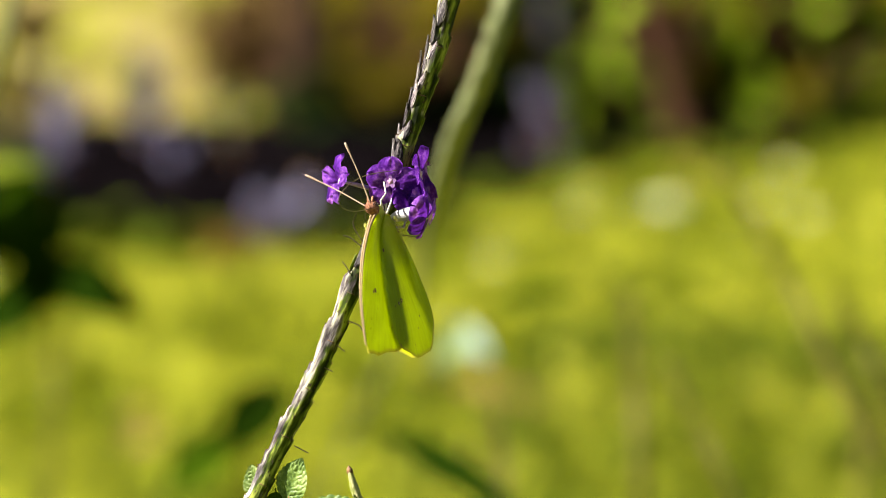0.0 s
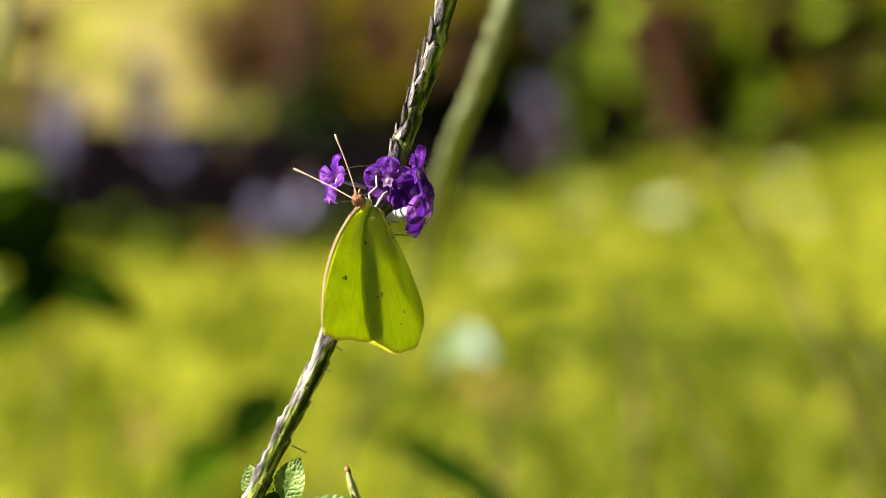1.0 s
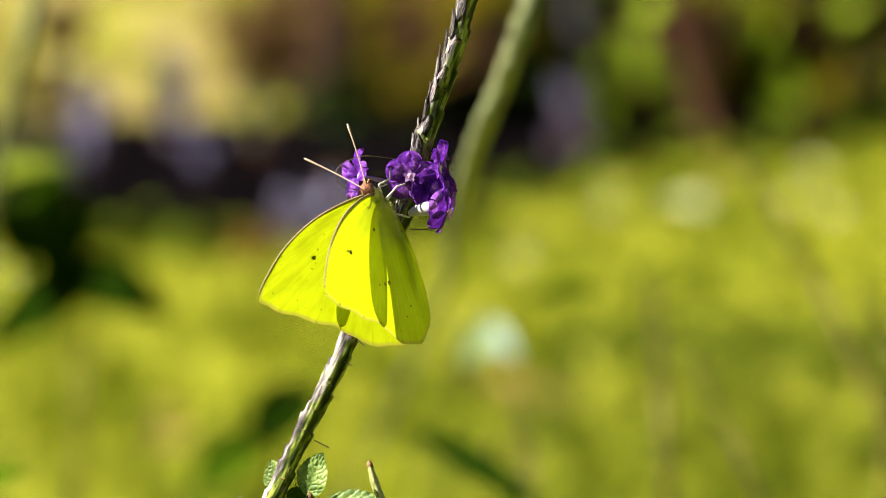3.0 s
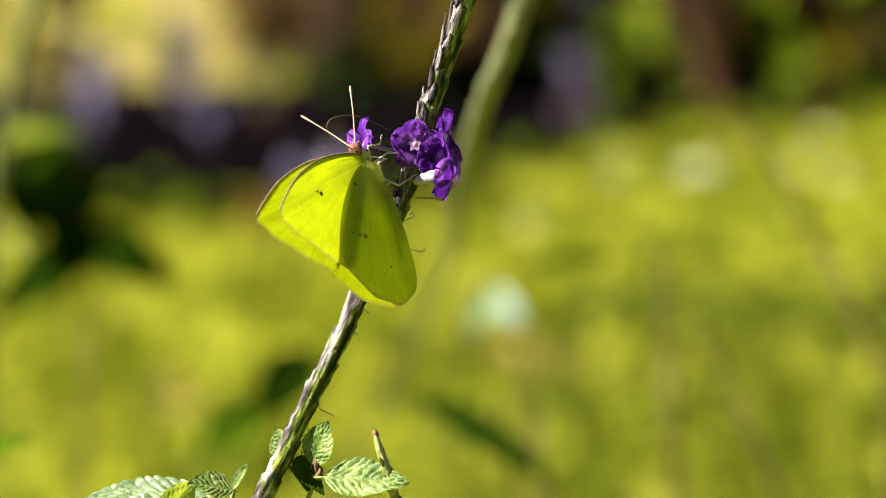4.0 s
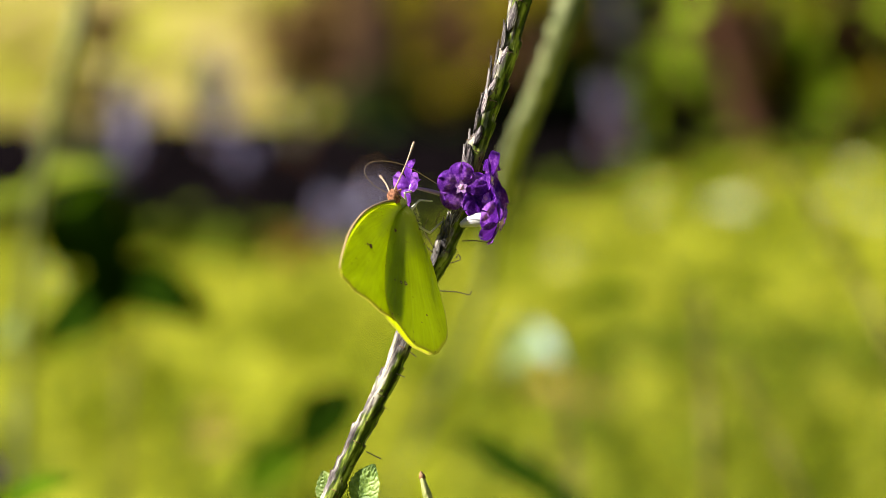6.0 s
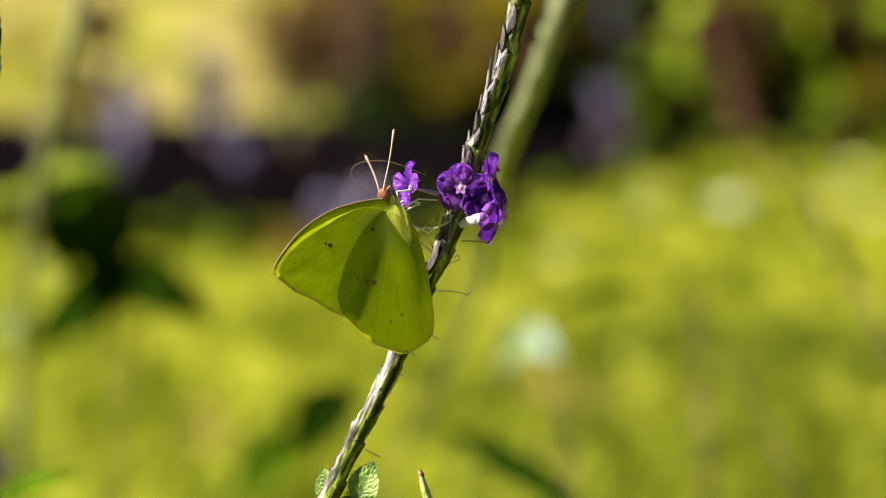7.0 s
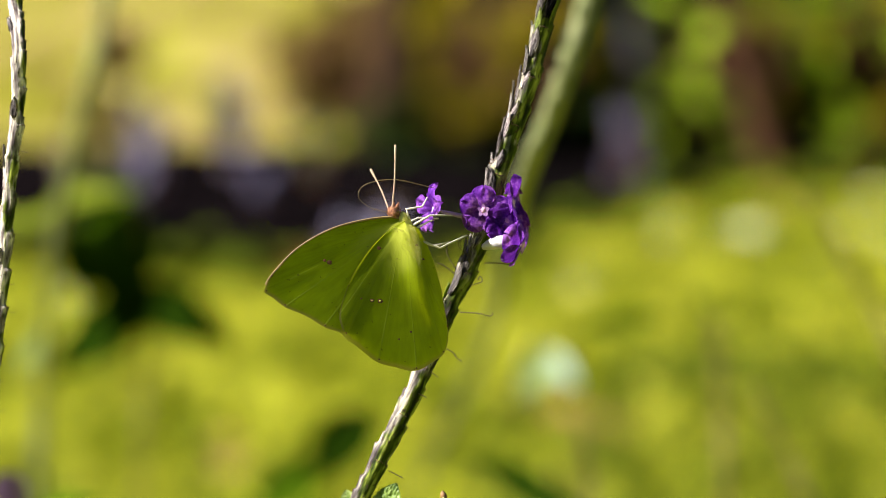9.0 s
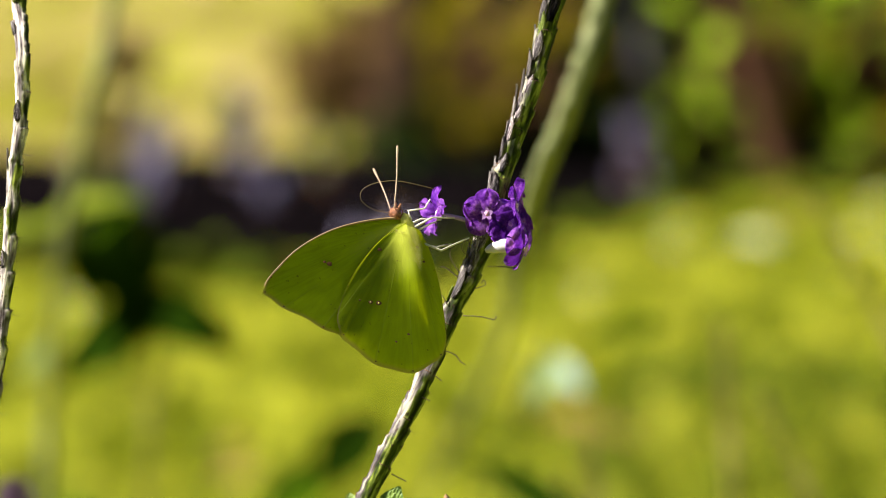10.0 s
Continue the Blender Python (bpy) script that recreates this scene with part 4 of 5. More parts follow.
# the bare spike at one side, as near as the first
side_plant = tagged(empty("porterweed"), "bare grey-green flower spike with overlapping bracts", "plant")
_line = [at(-93.4, 62, 0.645), at(-93.6, 50, 0.645), at(-93.0, 41), at(-93.2, 29), at(-94.2, 21), at(-95.1, 9), at(-96.1, -3), at(-97.4, -16), at(-99.4, -30), at(-102.4, -46)]
spike(side_plant, _line, lambda f: 0.00135 - 0.0001 * f, 0.0, 0.95, 0.0030, True, 15, hooks=12, hook_scale=0.45, bark=M_STALK_PALE)
bm = bmesh.new()
tube(bm, spline([tuple(_line[-2]), tuple(_line[-1])] + to_ground(_line[-1], (0.03, 0.05)), 20), lambda f: 0.0014 + 0.0018 * f, 10)
part("lower_stem", bm, M_STALK, side_plant)


# ---------------------------------------------------------------- plants a little further back, out of focus
def back_spike(line, radius, label, seed, drift=(0.03, 0.05), leaves=(), bracts=True):
    b = tagged(empty("porterweed"), label, "plant", group="spikes behind the butterfly")
    pts = [tuple(p) for p in line]
    if bracts:
        spike(b, pts, lambda f: radius, 0.0, 0.95, 0.0022, False, seed)
    else:
        bm = bmesh.new()
        tube(bm, spline(pts, 40), lambda f: radius, 8)
        part("stem", bm, M_STEM_GREEN, b)
    bm = bmesh.new()
    tube(bm, spline([pts[-2], pts[-1]] + to_ground(pts[-1], drift), 20), lambda f: radius * (1 + 0.8 * f), 8)
    part("lower_stem", bm, M_STALK_FAR if bracts else M_STEM_GREEN, b)
    for root, tip, w, nrm, m in leaves:
        leaf(b, root, tip, w, nrm, m, 9, 1.0, 0.12, 0.25)
    return b


swaying_spike = back_spike([at(14.8, 62, 0.93), at(10.5, 47, 0.93), at(7.8, 38, 0.93), at(4.6, 29, 0.94), at(0, 18, 0.98), at(-3, 7, 1.2), at(-6, -10, 1.7), at(-14, -27, 2.3), at(-22, -44, 2.9), at(-30, -60, 3.4)],
           0.0029, "out-of-focus pale grey-green flower spike", 31)
back_spike([at(-74.0, 62, 1.51), at(-76.5, 44, 1.51), at(-79, 34, 1.51), at(-82, 20, 1.54), at(-84.5, 8, 1.57), at(-86, -6, 1.61), at(-87, -25, 1.68), at(-88, -50, 1.75)],
           0.0031, "out-of-focus green flower spike", 32)
_u, _v = UPWARD, TOWARDS
# bright upper and near-black lower blades paint sun and shade on one plant
back_spike([at(-70, 14, 2.10), at(-69, 4, 2.10), at(-68, -5, 2.10), at(-68.5, -20, 2.10), at(-70, -50, 2.10)], 0.0020, "out-of-focus leafy stem with leaves coloured as lit and as shaded", 33, leaves=(
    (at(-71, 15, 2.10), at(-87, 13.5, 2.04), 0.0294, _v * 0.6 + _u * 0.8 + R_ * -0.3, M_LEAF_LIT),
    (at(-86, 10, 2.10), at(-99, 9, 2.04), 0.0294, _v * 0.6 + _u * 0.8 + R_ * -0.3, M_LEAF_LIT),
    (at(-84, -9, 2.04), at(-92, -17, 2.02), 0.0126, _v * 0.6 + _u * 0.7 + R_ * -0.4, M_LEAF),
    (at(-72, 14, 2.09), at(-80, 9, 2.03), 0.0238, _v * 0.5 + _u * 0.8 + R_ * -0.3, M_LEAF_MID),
    (at(-72, 13, 2.10), at(-74, -5.5, 2.09), 0.0482, _v * 0.9 + R_ * 0.3 + _u * -0.2, M_LEAF_SHADED),
    (at(-80, 9, 2.10), at(-79, -4, 2.09), 0.0280, _v * 0.9 + _u * -0.2, M_LEAF_SHADED),
    (at(-72, -3.5, 2.10), at(-53.5, -11.2, 2.07), 0.0378, _v * 0.75 + _u * 0.6, M_LEAF_SHADED),
    (at(-67, -4, 2.10), at(-85.5, -16.5, 2.07), 0.0378, _v * 0.75 + _u * 0.6, M_LEAF_SHADED),
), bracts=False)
back_spike([at(-31, -24, 2.04), at(-33, -34, 2.04), at(-35, -46, 2.04), at(-36, -60, 2.04)], 0.0016, "out-of-focus stem with drooping leaves coloured as shaded", 34, leaves=(
    (at(-28, -24.5, 2.04), at(-40, -36, 2.03), 0.0333, _v * 0.8 + _u * 0.4, M_LEAF_SHADED),
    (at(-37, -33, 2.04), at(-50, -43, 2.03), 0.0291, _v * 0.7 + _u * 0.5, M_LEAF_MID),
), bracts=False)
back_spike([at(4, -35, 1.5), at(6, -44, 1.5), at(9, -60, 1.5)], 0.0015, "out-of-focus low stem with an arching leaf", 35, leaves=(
    (at(-10, -32.5, 1.5), at(15, -46, 1.45), 0.017, _v * 0.5 + _u * 0.7, M_LEAF_SHADED),
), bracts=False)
back_spike([at(7, -12, 2.3), at(8, -24, 2.3), at(10, -46, 2.3), at(11, -60, 2.3)], 0.0014, "out-of-focus stem with a pale shining leaf", 36, leaves=(
    (at(0, -13.5, 2.3), at(8.5, -18.8, 2.28), 0.020, _v * 0.6 + _u * 0.75, M_LEAF_PALE),
    (at(3, -13, 1.92), at(-2, -22, 1.9), 0.018, _v * 0.6 + _u * 0.5, M_LEAF),
    (at(9, -10, 1.92), at(24, -6, 1.9), 0.012, _v * 0.6 + _u * 0.7, M_LEAF_SHADED),
), bracts=False)
for _k, (_x0, _y0, _x1, _y1, _d, _r) in enumerate([(49, 15, 80, -40, 1.5, 0.0021), (57, 2, 74, -32, 1.8, 0.0024), (33, -7, 36, -56, 1.7, 0.0026), (40, -20, 56, -55, 1.5, 0.0018), (70, -8, 82, -34, 1.6, 0.0022), (9, -26, 13, -56, 1.6, 0.0020)]):
    back_spike([at(_x0, _y0, _d), at(_x0 * 0.6 + _x1 * 0.4, _y0 * 0.6 + _y1 * 0.4 + 0.6, _d), at(_x1, _y1, _d)], _r, "thin out-of-focus olive stem over the lawn", 50 + _k, bracts=False)

# a blossom low at one side, out of focus
low_bloom = tagged(empty("porterweed"), "out-of-focus spike with one purple blossom", "plant")
_line = [at(-93, -40, 1.05), at(-93.5, -48, 1.05), at(-94, -60, 1.05)]
spike(low_bloom, [tuple(p) for p in _line], lambda f: 0.0016, 0.0, 0.95, 0.002, False, 71)
bm = bmesh.new()
tube(bm, spline([tuple(_line[-2]), tuple(_line[-1])] + to_ground(_line[-1], (0.02, 0.04)), 16), lambda f: 0.0016 + 0.001 * f, 8)
part("lower_stem", bm, M_STALK, low_bloom)
flower(low_bloom, at(-93.5, -38.5, 1.045), TOWARDS + R_ * 0.3, 0.0055, 10, at(-93, -41, 1.05), 70, 8, petals=M_PETAL_PALE)
leaf(low_bloom, at(-93, -46, 1.05), at(-80, -38, 1.03), 0.012, _v * 0.6 + _u * 0.7, M_LEAF_MID, 9)


# bushes with broad leaves at the back of the bed
def broad_leaf_bush(x, y, spots, label, seed, blade=None):
    """Woody stems from one root, each ending in one or two broad leaves at the given places (u, v, length)."""
    b = tagged(empty("broad_leaf_bush", pose(x, y, 0)), label, "bush")
    g = random.Random(seed)
    inv = Vector((x, y, 0))
    us, vs = [k[0] for k in spots], [k[1] for k in spots]
    more = [(g.uniform(min(us) - 2, max(us) + 3), g.uniform(min(vs) + 2, max(vs) + 8), g.uniform(0.06, 0.15)) for _ in range(30)]
    for u, v, size in spots + more:
        p = at(u, v, y + g.uniform(-0.25, 0.25)) - inv
        p.z = max(p.z, 0.06)
        bm = bmesh.new()
        tube(bm, spline([(g.uniform(-0.03, 0.03), 0.02, -0.02), (p.x * 0.4, p.y * 0.5, p.z * 0.5), tuple(p)], 8), lambda f: 0.012 * (1 - 0.7 * f), 7)
        part("stem", bm, M_BARK, b)
        tip = p + Vector((g.uniform(-0.6, 0.6), g.uniform(-0.5, 0.0), g.uniform(-0.8, 0.2))).normalized() * size
        leaf(b, p, tip, size * g.uniform(0.6, 0.75), Vector((-0.5, -0.55, 0.65)) + Vector((g.gauss(0, 0.4), g.gauss(0, 0.4), g.gauss(0, 0.4))), blade or g.choice((M_BUSH, M_BUSH, M_BUSH_OLIVE)), 5, 0.5, 0.12, 0.15)


broad_leaf_bush(0.55, 9.1, [(41, 34, 0.17), (24.5, 34.5, 0.13), (32, 26.5, 0.10), (28, 39, 0.12), (38, 45, 0.16), (47, 43, 0.13), (22, 44, 0.1), (30, 50, 0.15), (42, 54, 0.15), (18, 52, 0.12), (25, 57, 0.12), (35, 58, 0.14)],
                "bush with broad bright green leaves behind the lawn", 21)
broad_leaf_bush(0.92, 9.4, [(57, 34, 0.20), (58.5, 29, 0.16), (55, 41, 0.15), (67, 37, 0.10), (72, 42, 0.13), (51, 47, 0.12), (56, 52, 0.16), (64, 51, 0.15), (70, 56, 0.14), (61, 58, 0.15), (77, 49, 0.15)],
                "bush with broad bright green leaves behind the lawn", 22)
broad_leaf_bush(-0.13, 9.0, [(-11.4, 33, 0.17), (-13.4, 26, 0.15), (-11, 37, 0.13), (-16, 24, 0.10), (-17, 40, 0.1), (-6, 43, 0.12), (-13, 47, 0.13), (2, 48, 0.13), (-3, 54, 0.12), (8, 43, 0.10), (-18, 54, 0.12)],
                "olive green bush with a few broad leaves in the bed", 23, M_BUSH_OLIVE)


# fallen leaves and pale specks on the lawn
def fallen_leaf(x, y, size, material, label, seed):
    t = tagged(empty("fallen_leaf", pose(x, y, 0.028, random.Random(seed).uniform(-12, 12), -8, seed * 47)), label, "leaf", group="fallen leaves")
    leaf(t, (-size / 2, 0, 0), (size / 2, 0, 0.01), size * 0.6, (0, 0, 1), material, 7, 0.8, 0.1, 0.35, name="blade")


for _k, (_x, _y, _s) in enumerate([(0.45, 7.52, 0.10), (0.49, 7.62, 0.08), (0.42, 7.44, 0.07), (0.27, 7.48, 0.10), (0.31, 7.40, 0.06), (0.12, 6.95, 0.08), (0.68, 7.6, 0.07), (0.78, 8.2, 0.09), (0.30, 7.85, 0.05), (0.86, 8.6, 0.12), (0.60, 7.0, 0.08), (-0.5, 7.1, 0.06), (-0.85, 6.6, 0.06), (0.1, 6.7, 0.06), (0.75, 7.4, 0.07)]):
    fallen_leaf(_x, _y, _s, M_LEAF_STRAW, "pale straw-coloured leaf lying on the lawn", 3 + _k)
for _k, (_x, _y, _s) in enumerate([(-0.42, 4.95, 0.06), (-0.44, 5.15, 0.06), (0.05, 5.4, 0.09), (0.10, 5.3, 0.09), (-0.01, 5.5, 0.09), (0.62, 4.72, 0.09), (-0.32, 8.0, 0.10), (0.55, 8.05, 0.1)]):
    fallen_leaf(_x, _y, _s, M_LEAF_DRY, "dry brown leaf lying on the lawn", 23 + _k)


# ---------------------------------------------------------------- butterfly
# Built as seen from its right side: x towards the belly, y towards the head, z towards its right; the wing root is the origin.
BODY_AXIS = Vector((0.27, -0.96, 0.0)).normalized()


def wing(name, outline, parent, sign, material, spots, gap, label, rise):
    """A wing fanned out from its root to the outline (mm), cambered, with thin rounded rim."""
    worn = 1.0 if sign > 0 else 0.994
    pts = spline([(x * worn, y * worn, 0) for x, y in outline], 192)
    bm = bmesh.new()
    uv = bm.loops.layers.uv.new("fan")
    nr = 22
    info, rows = {}, []
    veins = 11 if name == "forewing" else 10

    def bulge(x, y):
        """The hindwings wrap round the body."""
        if name == "forewing":
            return 0.0
        along = x * BODY_AXIS.x + y * BODY_AXIS.y
        off = x * -BODY_AXIS.y + y * BODY_AXIS.x
        return 1.35 * math.exp(-((off - 0.2) / 2.1) ** 2) * max(0, min(1, (along + 1) / 3)) * max(0, min(1, (17 - along) / 9))

    def pleat(u, f):
        return 0.022 * f ** 1.3 * (math.cos(u * veins * math.pi) ** 2 - 0.5) * (0.7 + 0.6 * noise.noise(Vector((u * 9, f * 2, 3)))) * min(1, 12 * u, 12 * (1 - u)) + 0.13 * f * noise.noise(Vector((u * 7, f * 3.2, veins)))

    for i, p in enumerate(pts):
        row = []
        scallop = 1 - 0.014 * (math.sin(i / 192 * veins * math.pi) ** 2) * (1 if 60 < i < 165 else 0)
        for k in range(nr + 1):
            f = (k / nr) ** 0.8
            q = p * f * scallop
            r = q.length
            z = gap + 0.7 * math.exp(-r / 2.4) + rise * math.sin(min(1, r / 30) * math.pi) + pleat(i / 192, f)
            z += bulge(q.x, q.y)
            v = bm.verts.new((q.x * 0.001, q.y * 0.001, sign * z * 0.001))
            info[v] = (i / 192, f)
            row.append(v)
        rows.append(row)
    for a, b in zip(rows, rows[1:]):
        for k in range(nr):
            vs = (a[k], b[k], b[k + 1], a[k + 1])
            f = bm.faces.new(vs if sign > 0 else vs[::-1])
            for lp in f.loops:
                lp[uv].uv = info[lp.vert]
    bmesh.ops.remove_doubles(bm, verts=bm.verts[:], dist=1e-7)
    bmesh.ops.recalc_face_normals(bm, faces=bm.faces[:])
    ob = part(name, bm, material, parent, label)
    if name == "forewing":
        bm = bmesh.new()
        lead = [Vector((p.x * 0.001, p.y * 0.001, sign * (gap + 0.7 * math.exp(-p.length / 2.4) + rise * math.sin(min(1, p.length / 30) * math.pi)) * 0.001)) for p in pts[6:78:2]]
        tube(bm, lead, lambda f: 0.00023 * (1.05 - f * 0.7), 7)
        part("costal_vein", bm, M_COSTA, ob, "pale pinkish leading edge")
    # brown dots where the veins meet the margin
    spots = spots + [(pts[i].x * 0.985, pts[i].y * 0.985, 0.17) for i in (int(192 * k / veins) for k in range(4, 9))]
    for x, y, rad in spots:
        r = math.hypot(x, y)
        z = gap + 0.7 * math.exp(-r / 2.4) + rise * math.sin(min(1, r / 30) * math.pi) + 0.10 + bulge(x, y)
        bm = bmesh.new()
        ring = [bm.verts.new(((x + rad * math.cos(a) * (1 + 0.25 * math.sin(3 * a + x))) * 0.001, (y + rad * 0.8 * math.sin(a)) * 0.001, sign * z * 0.001))
                for a in (2 * math.pi * j / 12 for j in range(12))]
        top = bm.verts.new((x * 0.001, y * 0.001, sign * (z + 0.05) * 0.001))
        for j in range(12):
            bm.faces.new((ring[j], ring[(j + 1) % 12], top))
        part("spot", bm, M_SPOT, ob)
        if rad >= 0.4 and name == "hindwing" and y < -10:
            bm = bmesh.new()
            blob(bm, (x * 0.001, y * 0.001, sign * (z + 0.05) * 0.001), (0, 0, 1), 0.00005, rad * 0.0003, 1, 10, 6)
            part("spot_centre", bm, M_FUR, ob)
    return ob


butterfly = tagged(empty("butterfly"), "yellow-green butterfly with brown-spotted wings clinging to the flower", "butterfly")
FORE = [(0.3, 0.9), (-2.2, 1.2), (-7.5, 0.3), (-13.5, -1.7), (-19.5, -5.3), (-23.8, -9.6), (-25.8, -12.4), (-25.7, -13.9), (-23.0, -15.7), (-18.0, -18.0), (-12.8, -20.2), (-9.6, -20.9), (-8.4, -20.0), (-4.6, -12.2), (-1.2, -4.5), (0.5, -1.0)]
HIND = [(0.2, 0.5), (-2.6, -1.4), (-6.0, -4.8), (-9.4, -9.8), (-11.6, -15.4), (-12.0, -19.0), (-10.8, -21.0), (-7.0, -24.0), (-2.4, -26.0), (2.4, -26.3), (6.3, -24.3), (8.3, -21.2), (8.2, -18.0), (7.0, -11.0), (5.0, -4.5), (2.8, -0.6)]
WINGS = []
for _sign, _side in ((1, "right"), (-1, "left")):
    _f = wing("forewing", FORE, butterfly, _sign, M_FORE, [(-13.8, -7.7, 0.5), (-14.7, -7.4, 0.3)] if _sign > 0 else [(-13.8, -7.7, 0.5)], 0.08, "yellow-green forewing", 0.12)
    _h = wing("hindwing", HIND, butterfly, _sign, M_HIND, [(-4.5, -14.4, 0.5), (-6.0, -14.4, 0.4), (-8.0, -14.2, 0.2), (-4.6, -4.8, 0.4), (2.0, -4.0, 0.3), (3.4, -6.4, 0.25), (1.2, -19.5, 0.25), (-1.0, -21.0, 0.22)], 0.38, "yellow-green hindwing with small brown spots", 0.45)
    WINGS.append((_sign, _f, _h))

bm = bmesh.new()
blob(bm, (0.0016, -0.0022, 0), BODY_AXIS, 0.0042, 0.0013, 1.0, 18, 12, 0.12)
blob(bm, (0.0004, 0.0006, 0), BODY_AXIS, 0.0018, 0.0012, 1.0, 14, 9, 0.1)
thorax = part("thorax", bm, M_FUR, butterfly, "furry yellow thorax")


def fur(count, start, end, wide, flat, reach, lie, seed):
    """Fine hairs round a stretch of the body; flat: half the thickness across."""
    g = random.Random(seed)
    vs, fs = [], []
    a0, a1 = Vector(start), Vector(end)
    for _ in range(count):
        t, a = g.uniform(0, 1), g.uniform(0, 2 * math.pi)
        w = wide * (0.35 + 0.65 * math.sin(math.pi * min(1, t + 0.15)))
        o = Vector((0.96, 0.27, 0)) * math.cos(a) * w * g.uniform(0.3, 1) + Vector((0, 0, 1)) * math.sin(a) * flat * (1 - 0.55 * t ** 1.5)
        p = a0.lerp(a1, t) + o
        o.normalize()
        d = (o * lie + BODY_AXIS * 0.9 + Vector((g.gauss(0, 0.3), g.gauss(0, 0.3), g.gauss(0, 0.3)))).normalized()
        side = d.cross(Vector((0.3, 0.2, 0.9))).normalized() * 0.022
        k = len(vs)
        vs += [tuple((p - side) * 0.001), tuple((p + side) * 0.001), tuple((p + d * reach * g.uniform(0.5, 1.2)) * 0.001)]
        fs.append((k, k + 1, k + 2))
    me = bpy.data.meshes.new("fur")
    me.from_pydata(vs, [], fs)
    tagged(part_of("fur", me, M_FUR, thorax), kind="stuff")


fur(800, (0.2, 1.4, 0), (2.0, -4.5, 0), 1.3, 1.35, 0.8, 0.5, 77)
fur(9000, (0.2, -0.6, 0), (3.0, -10.0, 0), 2.2, 3.0, 0.45, 0.5, 78)
fur(700, (-2.4, -1.0, 0), (1.6, -2.0, 0), 0.9, 2.0, 0.9, 0.4, 79)
bm = bmesh.new()
tube(bm, spline([(0.0014, -0.0060, 0), (0.0029, -0.0110, 0), (0.0043, -0.0160, 0), (0.0049, -0.0185, 0)], 14), lambda f: 0.0007 * (1 - 0.75 * f ** 3), 12)
part("abdomen", bm, M_FUR, butterfly)
HEAD_AT = (-0.0015, 0.0022, 0.0)
bm = bmesh.new()
blob(bm, (0.0001, -0.0002, 0), (-0.5, 0.85, 0), 0.0013, 0.0011, 1.0, 20, 14, 0.25)
blob(bm, (0.0006, 0.0008, 0.0002), (0.5, 0.85, 0), 0.0010, 0.00035, 1.0, 10, 7, 0.3)
blob(bm, (0.0002, 0.0010, -0.0003), (0.1, 0.95, 0), 0.0009, 0.0003, 1.0, 10, 7, 0.3)
head = part("head", bm, M_HEAD, butterfly, "reddish-brown furry head")
head.location = HEAD_AT
_hv, _hf = [], []
_g = random.Random(91)
for _k in range(420):
    _o = Vector((_g.gauss(0, 1), _g.gauss(0, 1), _g.gauss(0, 1))).normalized()
    _p = Vector((0.1, -0.1, 0)) + _o * 1.05
    _d = (_o * 0.7 + Vector((0.2, 0.8, 0)) + Vector((_g.gauss(0, 0.3), _g.gauss(0, 0.3), _g.gauss(0, 0.3)))).normalized()
    _s = _d.cross(Vector((0.3, 0.2, 0.9))).normalized() * 0.035
    _i = len(_hv)
    _hv += [tuple((_p - _s) * 0.001), tuple((_p + _s) * 0.001), tuple((_p + _d * _g.uniform(0.3, 0.8)) * 0.001)]
    _hf.append((_i, _i + 1, _i + 2))
_me = bpy.data.meshes.new("head_fur")
_me.from_pydata(_hv, [], _hf)
tagged(part_of("head_fur", _me, M_HEAD, head), kind="stuff")
for _z in (0.00075, -0.00075):
    bm = bmesh.new()
    blob(bm, (0.0004, 0.0002, _z), (0, 1, 0), 0.00068, 0.0006, 0.7, 14, 9)
    part("eye", bm, M_EYE, head, "dark round eye")
for _root, _tip in (((-0.0003, 0.0007, 0.0003), (0.0020, 0.0119, -0.0020)), ((-0.0006, 0.0004, -0.0004), (0.0012, 0.0079, -0.0122))):
    bm = bmesh.new()
    _r, _t = Vector(_root), Vector(_tip)
    tube(bm, spline([_root, tuple(_r.lerp(_t, 0.5) + Vector((0.0002, 0.0001, 0))), _tip], 16), lambda f: 0.00012 + 0.00013 * max(0, f - 0.75) * 4 if f < 0.97 else 0.00016, 8)
    part("antenna", bm, M_ANTENNA, head, "thin straight pinkish antenna")
bm = bmesh.new()
tube(bm, spline([(-0.0005, 0.0, 0), (-0.0037, 0.0010, -0.0012), (-0.0057, 0.0030, -0.0018), (-0.0047, 0.0051, -0.0012), (0.0, 0.0058, 0.0008), (0.0067, 0.0039, 0.003)], 36), lambda f: 0.000065, 6)
part("proboscis", bm, M_TONGUE, head, "thin dark uncoiled proboscis")
for _leg in ([(0.0012, 0.0010, 0.0008), (0.0005, 0.0026, 0.0012), (0.0035, 0.0032, 0.0014), (0.0046, 0.0050, 0.0012)],
             [(0.0018, -0.0002, 0.0010), (0.0048, 0.0016, 0.0016), (0.0090, 0.0018, 0.0018)],
             [(0.0026, -0.0006, 0.0004), (0.0050, 0.0008, 0.0002), (0.0062, 0.0012, 0.0)],
             [(0.0036, -0.0030, 0.0008), (0.0066, -0.0042, 0.0014), (0.0105, -0.0022, 0.0016), (0.0118, -0.0016, 0.0016)],
             [(0.0014, 0.0006, -0.0008), (0.0040, 0.0020, -0.0020), (0.0080, 0.0022, -0.0024)],
             [(0.0034, -0.0026, -0.0008), (0.0068, -0.0030, -0.0020), (0.0100, -0.0020, -0.0024)]):
    bm = bmesh.new()
    tube(bm, [Vector(p) for p in _leg], lambda f: 0.00022 - 0.00009 * f, 7)
    part("leg", bm, M_LEG, butterfly, "thin jointed whitish leg")


